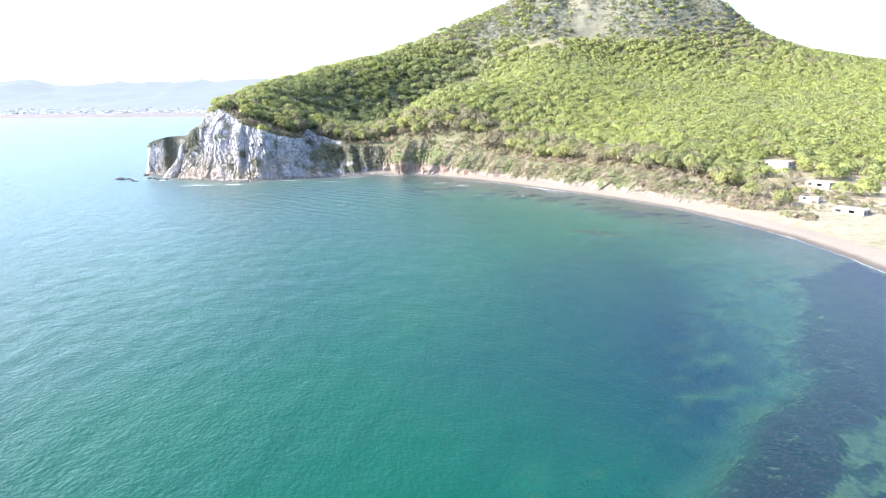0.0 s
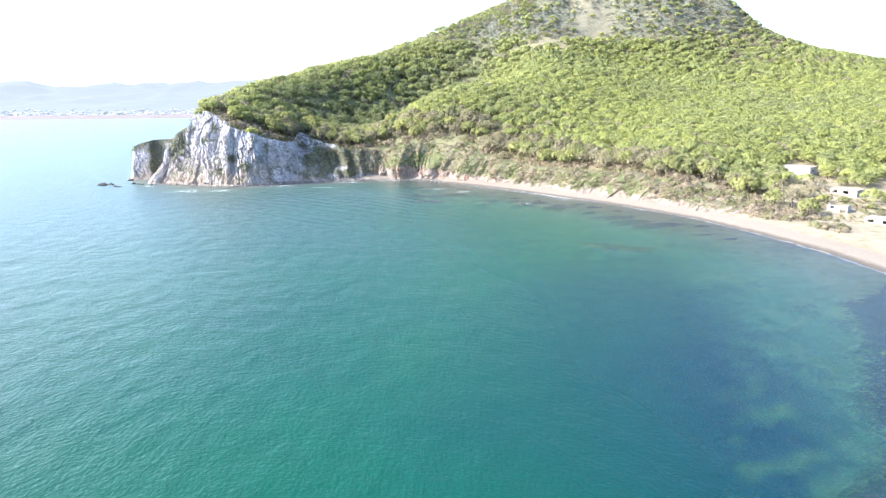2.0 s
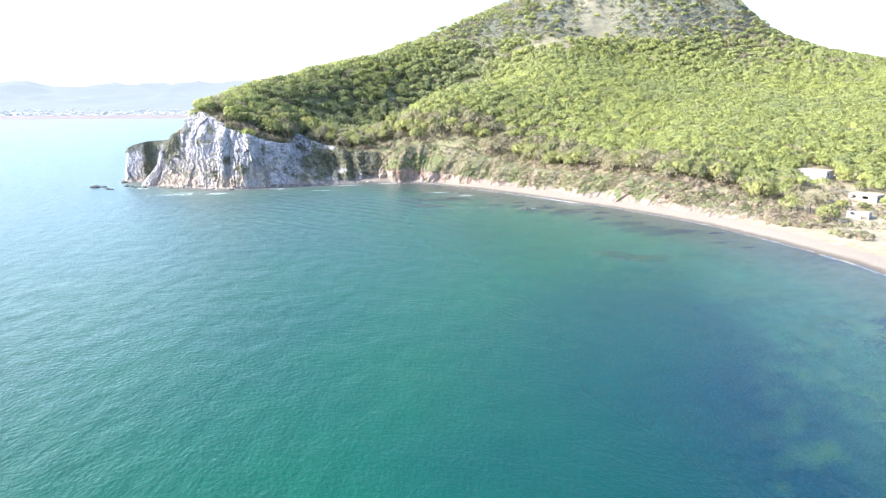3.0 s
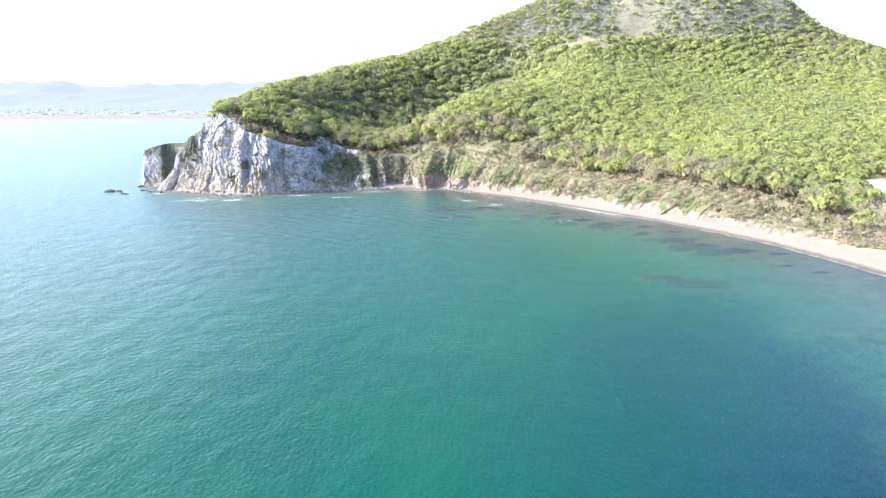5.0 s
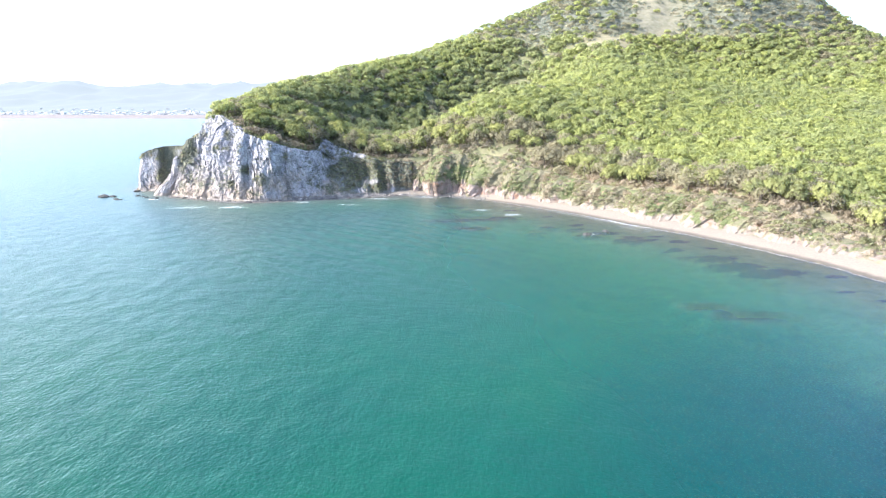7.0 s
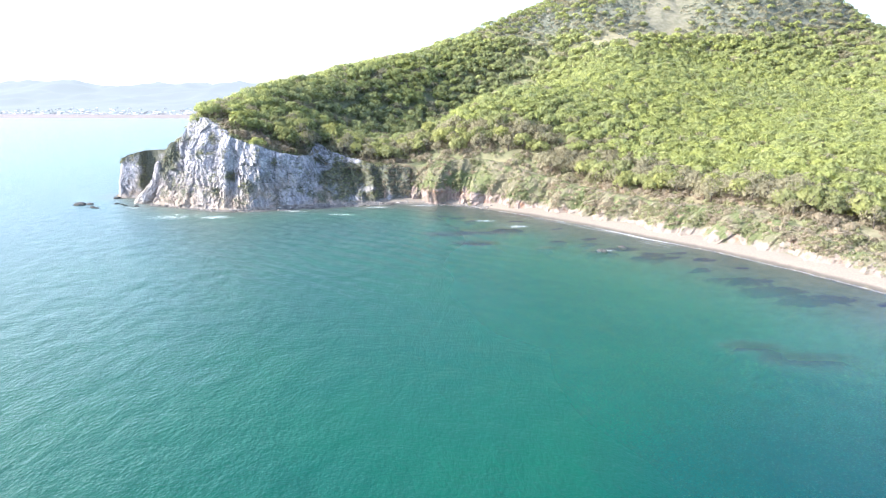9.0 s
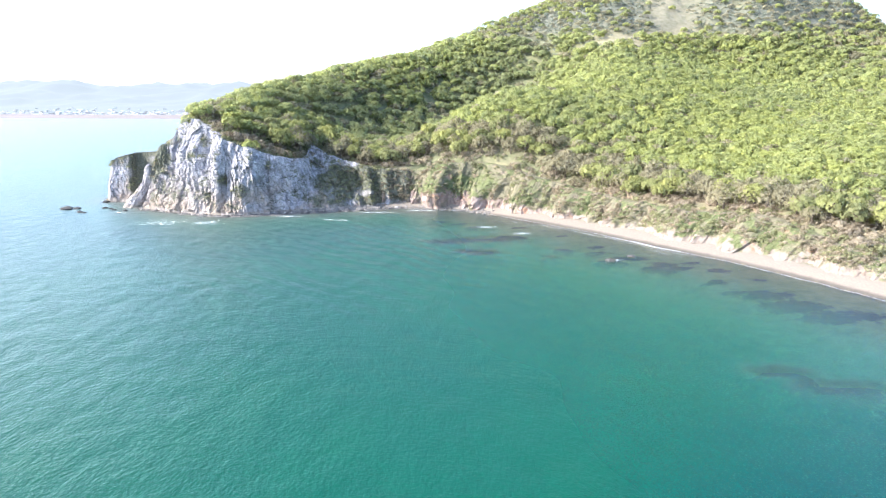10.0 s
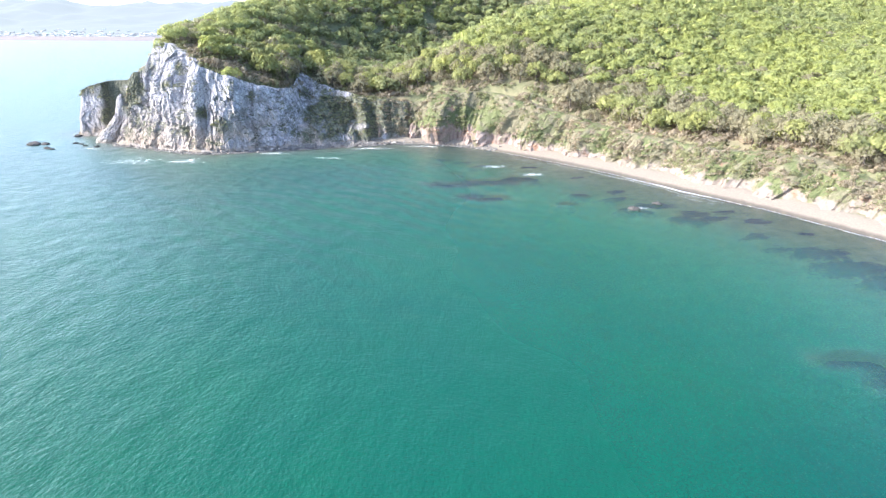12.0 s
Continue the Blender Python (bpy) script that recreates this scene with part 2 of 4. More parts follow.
# ---- materials ----
class Nodes:
    """A short way to write node materials."""

    def __init__(self, name):
        self.mat = bpy.data.materials.new(name)
        self.mat.use_nodes = True
        self.tree = self.mat.node_tree
        self.bsdf = self.tree.nodes["Principled BSDF"]
        self.out = self.tree.nodes["Material Output"]
        self.bsdf.inputs["Specular IOR Level"].default_value = 0.3

    def put(self, socket, value):
        if hasattr(value, "is_output"):
            self.tree.links.new(value, socket)
        elif isinstance(value, (tuple, list)) and len(value) == 3 and socket.type == "RGBA":
            socket.default_value = (*value, 1)
        else:
            socket.default_value = value

    def node(self, kind, settings=None, **inputs):
        n = self.tree.nodes.new(kind)
        for k, v in (settings or {}).items():
            setattr(n, k, v)
        for k, v in inputs.items():
            self.put(n.inputs[k.replace("_", " ")], v)
        return n

    def place(self):
        return self.node("ShaderNodeNewGeometry").outputs["Position"]

    def noise(self, scale, detail=4.0, rough=0.6, vector=None, stretch=None):
        v = vector or self.place()
        if stretch:
            m = self.node("ShaderNodeMapping", Vector=v)
            m.inputs["Scale"].default_value = stretch
            v = m.outputs["Vector"]
        return self.node("ShaderNodeTexNoise", Vector=v, Scale=scale, Detail=detail, Roughness=rough).outputs["Fac"]

    def ramp(self, fac, *stops):
        n = self.node("ShaderNodeValToRGB", Fac=fac)
        e = n.color_ramp.elements
        while len(e) < len(stops):
            e.new(0.5)
        for el, (p, c) in zip(e, stops):
            el.position = p
            el.color = (*c, 1) if isinstance(c, (tuple, list)) else (c, c, c, 1)
        return n.outputs["Color"]

    def mix(self, fac, a, b, mode="MIX"):
        n = self.node("ShaderNodeMix", {"data_type": "RGBA", "blend_type": mode})
        self.put(n.inputs[0], fac)
        self.put(n.inputs[6], a)
        self.put(n.inputs[7], b)
        return n.outputs[2]

    def math(self, op, a, b=0.0, c=0.0):
        n = self.node("ShaderNodeMath", {"operation": op})
        self.put(n.inputs[0], a)
        self.put(n.inputs[1], b)
        self.put(n.inputs[2], c)
        return n.outputs[0]

    def attr(self, name):
        return self.node("ShaderNodeAttribute", {"attribute_name": name}).outputs["Fac"]

    def slope(self):
        n = self.node("ShaderNodeSeparateXYZ", Vector=self.node("ShaderNodeNewGeometry").outputs["Normal"])
        return n.outputs["Z"]

    def height(self):
        return self.node("ShaderNodeSeparateXYZ", Vector=self.place()).outputs["Z"]

    def across(self):
        return self.node("ShaderNodeSeparateXYZ", Vector=self.place()).outputs["X"]

    def span(self, v, lo, hi):
        return self.node("ShaderNodeMapRange", Value=v, From_Min=lo, From_Max=hi).outputs["Result"]

    def done(self, color, rough=0.85, bump=None, strength=0.4, distance=0.3):
        self.put(self.bsdf.inputs["Base Color"], color)
        self.put(self.bsdf.inputs["Roughness"], rough)
        if bump is not None:
            b = self.node("ShaderNodeBump", Strength=strength, Distance=distance, Height=bump)
            self.put(self.bsdf.inputs["Normal"], b.outputs["Normal"])
        return self.mat


def ground_material():
    m = Nodes("ground")
    n1, n2, n3 = m.noise(0.035), m.noise(0.3, 6), m.noise(1.6, 6, 0.7)
    grass = m.ramp(n2, (0.3, (0.10, 0.115, 0.055)), (0.5, (0.15, 0.155, 0.08)), (0.7, (0.21, 0.20, 0.115)))
    soil = m.ramp(n3, (0.3, (0.19, 0.14, 0.095)), (0.7, (0.31, 0.235, 0.165)))
    land = m.mix(m.math("MULTIPLY", m.span(n1, 0.45, 0.62), m.span(m.height(), 34, 20)), grass, soil)
    straw = m.ramp(n2, (0.32, (0.19, 0.185, 0.10)), (0.46, (0.275, 0.235, 0.16)), (0.7, (0.35, 0.295, 0.22)))
    meadow = m.ramp(n2, (0.3, (0.12, 0.135, 0.065)), (0.55, (0.18, 0.178, 0.095)), (0.75, (0.24, 0.22, 0.135)))
    straw = m.mix(m.math("MULTIPLY", m.span(m.across(), 110, 70), m.span(m.height(), 80, 60)), straw, meadow)
    land = m.mix(m.attr("straw"), land, straw)
    rock = m.ramp(m.noise(0.25, 8, 0.7), (0.3, (0.07, 0.08, 0.06)), (0.5, (0.125, 0.132, 0.10)), (0.72, (0.20, 0.198, 0.16)))
    land = m.mix(m.attr("rock"), land, rock)
    sand = m.ramp(n3, (0.25, (0.18, 0.152, 0.122)), (0.75, (0.265, 0.228, 0.186)))
    wet = m.mix(m.span(m.math("ADD", m.height(), m.math("MULTIPLY", n2, 0.5)), 0.55, 1.0), (0.105, 0.09, 0.074), sand)
    land = m.mix(m.attr("sand"), land, wet)
    bed = m.ramp(m.math("ADD", m.math("MULTIPLY", n2, 0.5), m.math("MULTIPLY", n1, 0.5)), (0.36, (0.17, 0.165, 0.10)), (0.5, (0.28, 0.27, 0.165)), (0.62, (0.36, 0.345, 0.225)))
    # dark mottled weed; blue of the reflected sky is mixed into its colour
    weedy_skyblue = m.ramp(m.noise(1.3, 9, 0.8), (0.36, (0.002, 0.002, 0.02)), (0.48, (0.006, 0.007, 0.085)), (0.57, (0.06, 0.014, 0.055)), (0.68, (0.13, 0.12, 0.18)))
    ragged = m.math("ADD", m.attr("weed"), m.math("MULTIPLY", m.math("SUBTRACT", m.noise(0.9, 6, 0.7), 0.5), 1.6))
    ragged = m.math("ADD", ragged, m.math("MULTIPLY", m.math("SUBTRACT", m.noise(0.2, 4, 0.6), 0.5), 1.4))
    bed = m.mix(m.span(ragged, 0.25, 0.75), bed, weedy_skyblue)
    col = m.mix(m.span(m.height(), -0.05, -0.15), land, bed)
    return m.done(col, 0.9, m.math("ADD", n2, m.math("MULTIPLY", n3, 0.4)), 0.6, 0.6)


def cliff_material():
    m = Nodes("limestone")
    big = m.noise(0.07, 5)
    streak = m.noise(0.5, 7, 0.65, stretch=(1.0, 1.0, 0.22))
    fine = m.noise(1.4, 8, 0.72)
    base = m.ramp(streak, (0.30, (0.25, 0.24, 0.27)), (0.41, (0.44, 0.425, 0.46)), (0.53, (0.56, 0.54, 0.575)), (0.70, (0.72, 0.695, 0.72)))
    crack = m.ramp(fine, (0.37, (0.40, 0.40, 0.42)), (0.50, (1, 1, 1)))
    base = m.mix(0.65, base, crack, "MULTIPLY")
    grit = m.ramp(m.noise(3.4, 8, 0.75, stretch=(1.0, 1.0, 0.6)), (0.38, (0.45, 0.45, 0.47)), (0.52, (1, 1, 1)))
    base = m.mix(0.8, base, grit, "MULTIPLY")
    blotch = m.ramp(m.noise(0.28, 6, 0.7), (0.37, (0.42, 0.43, 0.43)), (0.51, (1, 1, 1)))
    base = m.mix(0.6, base, blotch, "MULTIPLY")
    drift = m.node("ShaderNodeTexNoise", Vector=m.place(), Scale=0.25, Detail=3.0).outputs["Color"]
    moved = m.node("ShaderNodeVectorMath", {"operation": "MULTIPLY_ADD"})
    m.put(moved.inputs[0], drift)
    moved.inputs[1].default_value = (6, 6, 6)
    m.put(moved.inputs[2], m.place())
    slab = m.node("ShaderNodeMapping", Vector=moved.outputs[0])
    slab.inputs["Scale"].default_value = (1.0, 1.0, 0.5)
    joint = m.node("ShaderNodeTexVoronoi", {"feature": "DISTANCE_TO_EDGE"}, Vector=slab.outputs["Vector"], Scale=0.42).outputs["Distance"]
    dark = m.ramp(joint, (0.0, (0.30, 0.30, 0.32)), (0.10, (1, 1, 1)))
    base = m.mix(0.25, base, dark, "MULTIPLY")
    low = m.math("MULTIPLY", m.span(m.height(), 24, 4), m.math("MAXIMUM", m.span(big, 0.42, 0.58), m.math("MULTIPLY", m.span(m.across(), -130, -155), m.span(m.across(), -186, -174))))
    base = m.mix(m.math("MULTIPLY", low, 0.82), base, (0.32, 0.25, 0.19))
    green = m.ramp(fine, (0.3, (0.055, 0.06, 0.045)), (0.55, (0.13, 0.135, 0.085)), (0.72, (0.26, 0.25, 0.21)))
    ledge = m.math("MULTIPLY", m.span(m.slope(), 0.38, 0.62), m.span(m.noise(0.16, 4), 0.40, 0.55))
    base = m.mix(ledge, base, green)
    base = m.mix(m.attr("grown"), base, green)
    shore = m.ramp(fine, (0.35, (0.20, 0.17, 0.15)), (0.65, (0.50, 0.44, 0.39)))
    base = m.mix(m.span(m.height(), 2.2, 1.2), base, shore)
    return m.done(base, 0.9, m.math("ADD", m.math("ADD", streak, fine), m.math("MULTIPLY", m.math("MINIMUM", joint, 0.12), 4.0)), 0.9, 0.7)


def bank_material():
    m = Nodes("bank_soil")
    n2, n3 = m.noise(0.22, 6), m.noise(1.3, 7, 0.7)
    streak = m.noise(0.35, 6, 0.65, stretch=(1.0, 1.0, 0.3))
    rock = m.ramp(streak, (0.3, (0.12, 0.09, 0.075)), (0.5, (0.27, 0.205, 0.175)), (0.7, (0.40, 0.33, 0.29)))
    pale = m.ramp(streak, (0.3, (0.18, 0.148, 0.12)), (0.7, (0.31, 0.26, 0.22)))
    rock = m.mix(m.span(m.across(), 15, 45), rock, pale)
    grass = m.ramp(n3, (0.3, (0.11, 0.105, 0.06)), (0.55, (0.17, 0.155, 0.10)), (0.75, (0.24, 0.205, 0.145)))
    fresh = m.ramp(n3, (0.3, (0.07, 0.085, 0.035)), (0.7, (0.155, 0.17, 0.075)))
    grass = m.mix(m.span(m.noise(0.085, 3), 0.46, 0.56), grass, fresh)
    cover = m.math("ADD", m.span(m.math("SUBTRACT", m.height(), m.math("MULTIPLY", m.span(m.across(), 15, -12), 3.5)), 2.5, 6.5), m.span(n2, 0.62, 0.38))
    cover = m.span(cover, 0.75, 1.15)
    col = m.mix(cover, rock, grass)
    col = m.mix(m.span(n2, 0.60, 0.70), col, (0.30, 0.18, 0.12))
    return m.done(col, 0.92, m.math("ADD", streak, n3), 0.7, 0.5)


def leaf_material(name, dark, mid, light, attr=True, gaps=0.46):
    """Sparse spring leaves, lit softly round each clump, much of the light passing through and between them."""
    m = Nodes(name)
    island = m.node("ShaderNodeNewGeometry").outputs["Random Per Island"]
    tint = m.attr("tint") if attr else m.node("ShaderNodeObjectInfo").outputs["Random"]
    f = m.math("ADD", m.math("MULTIPLY", island, 0.25), m.math("MULTIPLY", tint, 0.75))
    col = m.ramp(f, (0.1, dark), (0.5, mid), (0.9, light))
    bend = m.node("ShaderNodeVectorTransform", {"vector_type": "NORMAL", "convert_from": "OBJECT", "convert_to": "WORLD"},
                  Vector=m.node("ShaderNodeAttribute", {"attribute_name": "bend"}).outputs["Vector"]).outputs["Vector"]
    m.put(m.bsdf.inputs["Base Color"], col)
    m.bsdf.inputs["Roughness"].default_value = 0.75
    m.bsdf.inputs["Specular IOR Level"].default_value = 0.12
    m.put(m.bsdf.inputs["Normal"], bend)
    thin = m.node("ShaderNodeBsdfTranslucent", Color=col, Normal=bend)
    mixed = m.node("ShaderNodeMixShader", Fac=0.6)
    m.tree.links.new(m.bsdf.outputs[0], mixed.inputs[1])
    m.tree.links.new(thin.outputs[0], mixed.inputs[2])
    airy = m.node("ShaderNodeMixShader", Fac=gaps)
    m.tree.links.new(mixed.outputs[0], airy.inputs[1])
    m.tree.links.new(m.node("ShaderNodeBsdfTransparent").outputs[0], airy.inputs[2])
    m.tree.links.new(airy.outputs[0], m.out.inputs["Surface"])
    return m.mat


def water_material():
    m = Nodes("sea_water")
    big = m.noise(0.012, 3)
    body = m.ramp(big, (0.3, (0.001, 0.061, 0.043)), (0.5, (0.001, 0.068, 0.042)), (0.7, (0.002, 0.075, 0.040)))
    body = m.mix(m.span(m.attr("depth"), 9.0, 3.5), body, (0.009, 0.108, 0.064))
    # bluer, darker body colour stands in for blue sky mirrored on the surface
    body = m.mix(m.attr("cool"), body, (0.001, 0.030, 0.047))
    shallow = m.mix(m.span(m.attr("depth"), 6.0, 0.5), body, (0.034, 0.128, 0.088))
    deep = m.node("ShaderNodeBsdfDiffuse", Color=shallow)
    clear = m.node("ShaderNodeBsdfTransparent", Color=m.mix(m.span(m.attr("depth"), 0.2, 3.5), (0.88, 0.94, 0.94), (0.50, 0.83, 0.81)))
    # fine silt makes the water unevenly clear
    murk = m.math("SUBTRACT", -0.09, m.math("MULTIPLY", m.span(m.noise(2.5, 3), 0.33, 0.67), 0.33))
    fac = m.math("SUBTRACT", 1.0, m.math("POWER", 2.718, m.math("MULTIPLY", m.attr("depth"), murk)))
    inner = m.node("ShaderNodeMixShader", Fac=fac)
    m.tree.links.new(clear.outputs[0], inner.inputs[1])
    m.tree.links.new(deep.outputs[0], inner.inputs[2])
    rot = m.node("ShaderNodeMapping", Vector=m.place())
    rot.inputs["Rotation"].default_value = (0, 0, radians(8))
    rot.inputs["Scale"].default_value = (1.0, 0.6, 1.0)
    v = rot.outputs["Vector"]
    swell = m.node("ShaderNodeTexNoise", Vector=v, Scale=0.16, Detail=2.0, Roughness=0.5).outputs["Fac"]
    chop = m.node("ShaderNodeTexNoise", Vector=v, Scale=1.4, Detail=5.0, Roughness=0.6).outputs["Fac"]
    ripple = m.noise(3.0, 3)
    lane = m.node("ShaderNodeMapping", Vector=m.place())
    lane.inputs["Rotation"].default_value = (0, 0, radians(-50))
    bands = m.node("ShaderNodeTexWave", Vector=lane.outputs["Vector"], Scale=0.04, Distortion=7.0, Detail=2.0, Detail_Scale=0.7).outputs["Fac"]
    bands = m.math("MULTIPLY", bands, m.math("ADD", 0.03, m.math("MULTIPLY", m.attr("lee"), 0.5)))
    inshore = m.node("ShaderNodeMapping", Vector=m.place())
    inshore.inputs["Rotation"].default_value = (0, 0, radians(-40))
    lines = m.node("ShaderNodeTexWave", Vector=inshore.outputs["Vector"], Scale=0.15, Distortion=7.0, Detail=3.0, Detail_Scale=1.0).outputs["Fac"]
    lines = m.math("MULTIPLY", lines, m.math("MULTIPLY", m.attr("lines"), 0.06))
    swell = m.math("ADD", swell, m.math("ADD", bands, lines))
    h = m.math("ADD", m.math("MULTIPLY", swell, 1.35), m.math("ADD", m.math("MULTIPLY", chop, 0.6), m.math("MULTIPLY", ripple, 0.08)))
    bump = m.node("ShaderNodeBump", Strength=m.math("SUBTRACT", 0.8, m.math("MULTIPLY", m.attr("calm"), 0.46)), Distance=0.6, Height=h).outputs["Normal"]
    fres = m.node("ShaderNodeFresnel", IOR=1.33, Normal=bump).outputs["Fac"]
    ruffled = m.math("SUBTRACT", 0.33, m.math("MULTIPLY", m.attr("calm"), 0.08))
    gloss = m.node("ShaderNodeBsdfGlossy", Roughness=ruffled, Normal=bump)
    m.put(deep.inputs["Normal"], bump)
    top = m.node("ShaderNodeMixShader", Fac=fres)
    m.tree.links.new(inner.outputs[0], top.inputs[1])
    m.tree.links.new(gloss.outputs[0], top.inputs[2])
    m.tree.links.new(top.outputs[0], m.out.inputs["Surface"])
    return m.mat


def plain(name, a, b, scale=0.6, rough=0.85, bump=0.4):
    m = Nodes(name)
    n = m.noise(scale, 6, 0.65)
    n2 = m.noise(scale * 6, 4, 0.6)
    return m.done(m.ramp(m.math("ADD", m.math("MULTIPLY", n, 0.6), m.math("MULTIPLY", n2, 0.4)), (0.3, a), (0.7, b)), rough, n2, bump, 0.1)


def foam_material():
    """Lacy foam with water between the bubbles."""
    m = Nodes("sea_foam")
    m.put(m.bsdf.inputs["Base Color"], m.ramp(m.noise(1.2, 4), (0.3, (0.62, 0.68, 0.68)), (0.7, (0.84, 0.86, 0.86))))
    gaps = m.node("ShaderNodeBsdfTransparent")
    lace = m.node("ShaderNodeMixShader", Fac=m.span(m.noise(2.2, 4, 0.7), 0.42, 0.62))
    m.tree.links.new(m.bsdf.outputs[0], lace.inputs[1])
    m.tree.links.new(gaps.outputs[0], lace.inputs[2])
    m.tree.links.new(lace.outputs[0], m.out.inputs["Surface"])
    return m.mat


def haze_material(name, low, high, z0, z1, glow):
    """Distant land; the paleness of kilometres of air is put in as emission."""
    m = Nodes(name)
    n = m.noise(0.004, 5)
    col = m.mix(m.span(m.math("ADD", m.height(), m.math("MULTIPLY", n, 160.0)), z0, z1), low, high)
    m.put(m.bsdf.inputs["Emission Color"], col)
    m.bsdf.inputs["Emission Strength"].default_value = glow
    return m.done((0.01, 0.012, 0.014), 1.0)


MAT_GROUND = ground_material()
MAT_CLIFF = cliff_material()
MAT_BANK = bank_material()
MAT_WATER = water_material()
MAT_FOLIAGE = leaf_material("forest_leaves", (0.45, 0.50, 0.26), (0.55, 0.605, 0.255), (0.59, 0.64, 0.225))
MAT_TREE = leaf_material("tree_leaves", (0.45, 0.48, 0.245), (0.55, 0.58, 0.255), (0.61, 0.63, 0.245), False)
MAT_TWIG = leaf_material("bare_twigs", (0.45, 0.425, 0.285), (0.55, 0.51, 0.335), (0.61, 0.57, 0.38), True, 0.5)
MAT_DRY = leaf_material("dry_brush", (0.50, 0.42, 0.31), (0.595, 0.51, 0.38), (0.65, 0.57, 0.435), True, 0.48)
MAT_SCRUB = leaf_material("scrub_leaves", (0.38, 0.395, 0.225), (0.47, 0.48, 0.265), (0.53, 0.535, 0.295))
MAT_HIGH = leaf_material("upland_scrub_leaves", (0.36, 0.41, 0.34), (0.46, 0.51, 0.40), (0.53, 0.58, 0.45))
MAT_BARK = plain("bark", (0.06, 0.05, 0.04), (0.16, 0.13, 0.11), 2.0)
MAT_ROCK = plain("dark_rock", (0.025, 0.025, 0.027), (0.13, 0.12, 0.11), 0.9)
MAT_PALE = plain("pale_boulder", (0.30, 0.27, 0.25), (0.58, 0.54, 0.50), 0.9)
MAT_RUBBLE = plain("rubble_stone", (0.035, 0.034, 0.033), (0.33, 0.305, 0.28), 0.35)
MAT_CONCRETE = plain("whitewashed_concrete", (0.24, 0.23, 0.225), (0.50, 0.485, 0.475), 0.45)
MAT_DARKWALL = plain("bare_shaded_concrete", (0.28, 0.27, 0.27), (0.42, 0.41, 0.40), 0.7)
MAT_DUSTROOF = plain("dusty_roof", (0.26, 0.22, 0.18), (0.40, 0.35, 0.29), 0.5)
MAT_BRICK = plain("brick_red", (0.24, 0.12, 0.08), (0.40, 0.22, 0.16), 0.8)
MAT_ROOF = plain("pale_roof_sheet", (0.55, 0.55, 0.56), (0.78, 0.78, 0.78), 0.5, 0.5)
MAT_FOAM = foam_material()
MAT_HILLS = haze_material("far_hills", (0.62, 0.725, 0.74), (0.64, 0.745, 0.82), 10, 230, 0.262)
MAT_FARSAND = plain("far_sand", (0.18, 0.155, 0.14), (0.23, 0.20, 0.185), 0.02)


def part(name, data, material, parent=None, label=""):
    """One mesh object, as a thing or under one."""
    if isinstance(data, bmesh.types.BMesh):
        me = bpy.data.meshes.new(name)
        data.to_mesh(me)
        data.free()
    else:
        me = data
    ob = new(name, me)
    if material is not None and not me.materials:
        me.materials.append(material)
    if parent is not None:
        ob.parent = parent
    return tagged(ob, label)


# ---- ground: one sheet, with the sea bed ----
gx, gy = axis(-240, 460, 2.2, 5200), axis(60, 780, 2.2, 5200)
X, Y = np.meshgrid(gx, gy)
Z, D, ALONG = ground_height(X, Y)
me = sheet("ground", gx, gy, Z)
attribute(me, "sand", np.clip((np.interp(ALONG, [5, 15, 21, 24, 28, 29, 40], [4, 6, 10, 12, 11.5, 12, 13]) - D) / 3 + 0.6 * fbm(X / 6, Y / 6, 0, 3, 5), 0, 1) * (D > -2) * (ALONG > CLIFF_FROM))
glade = np.clip(1.5 * np.exp(-(((X - 152) / 26) ** 2 + ((Y - 690) / 42) ** 2)) + 1.5 * np.exp(-(((X - 112) / 34) ** 2 + ((Y - 640) / 20) ** 2)), 0, 1)
terrace = np.exp(-(((X - 8) / 42) ** 2 + ((Y - (466 - 0.3 * X)) / 7) ** 2))
attribute(me, "straw", np.clip(0.9 * terrace + np.clip(1.8 - np.hypot((X - 190) / 75, (Y - 270) / 55), 0, 1) + 0.2 * np.clip((Z - 100) / 25, 0, 1) + 0.5 * glade, 0, 1))
attribute(me, "rock", np.clip(1.2 * np.clip((Z - 100) / 20, 0, 1) * np.clip(0.4 + 1.6 * ridged(X / 34, Y / 34, 0, 4, 8), 0, 1), 0, 1) * (1 - 0.55 * glade))
attribute(me, "weed", weed(X, Y) * (D < -2))
ground = tagged(part("ground", me, MAT_GROUND), "hillside of grass, rock and sand running under the sea", "ground", kind="structure")

wx, wy = axis(-234, 140, 2.5, 5200), axis(30, 470, 2.5, 5200)
XW, YW = np.meshgrid(wx, wy)
ZW, _, _ = ground_height(XW, YW)
me = sheet("water", wx, wy, np.zeros_like(XW))
attribute(me, "depth", np.clip(-ZW, 0, 30))
attribute(me, "lee", np.exp(-((XW + 45) / 60) ** 2 - ((YW - 350) / 60) ** 2))
attribute(me, "calm", 0.5 + 0.5 * np.tanh((XW + 20 + 0.12 * (YW - 250) + 35 * fbm(XW / 60, YW / 60, 0, 3, 97)) / 48))
attribute(me, "lines", np.clip((265 - YW) / 120, 0, 1) * np.clip((XW + 40) / 90, 0, 1) * np.clip((YW - 95) / 70, 0.12, 1))
# where the mirrored-sky blue is painted into the water body
attribute(me, "cool", np.clip((265 - YW) / 120, 0, 1) * np.clip((XW - np.interp(YW, [100, 220], [-18, 2])) / 65, 0, 1) + 0.3 * fbm(XW / 40, YW / 40, 0, 3, 93) * np.clip((260 - YW) / 60, 0, 1))
water = tagged(part("water", me, MAT_WATER), "rippled turquoise sea water, clear over dark weed", "sea", kind="structure")


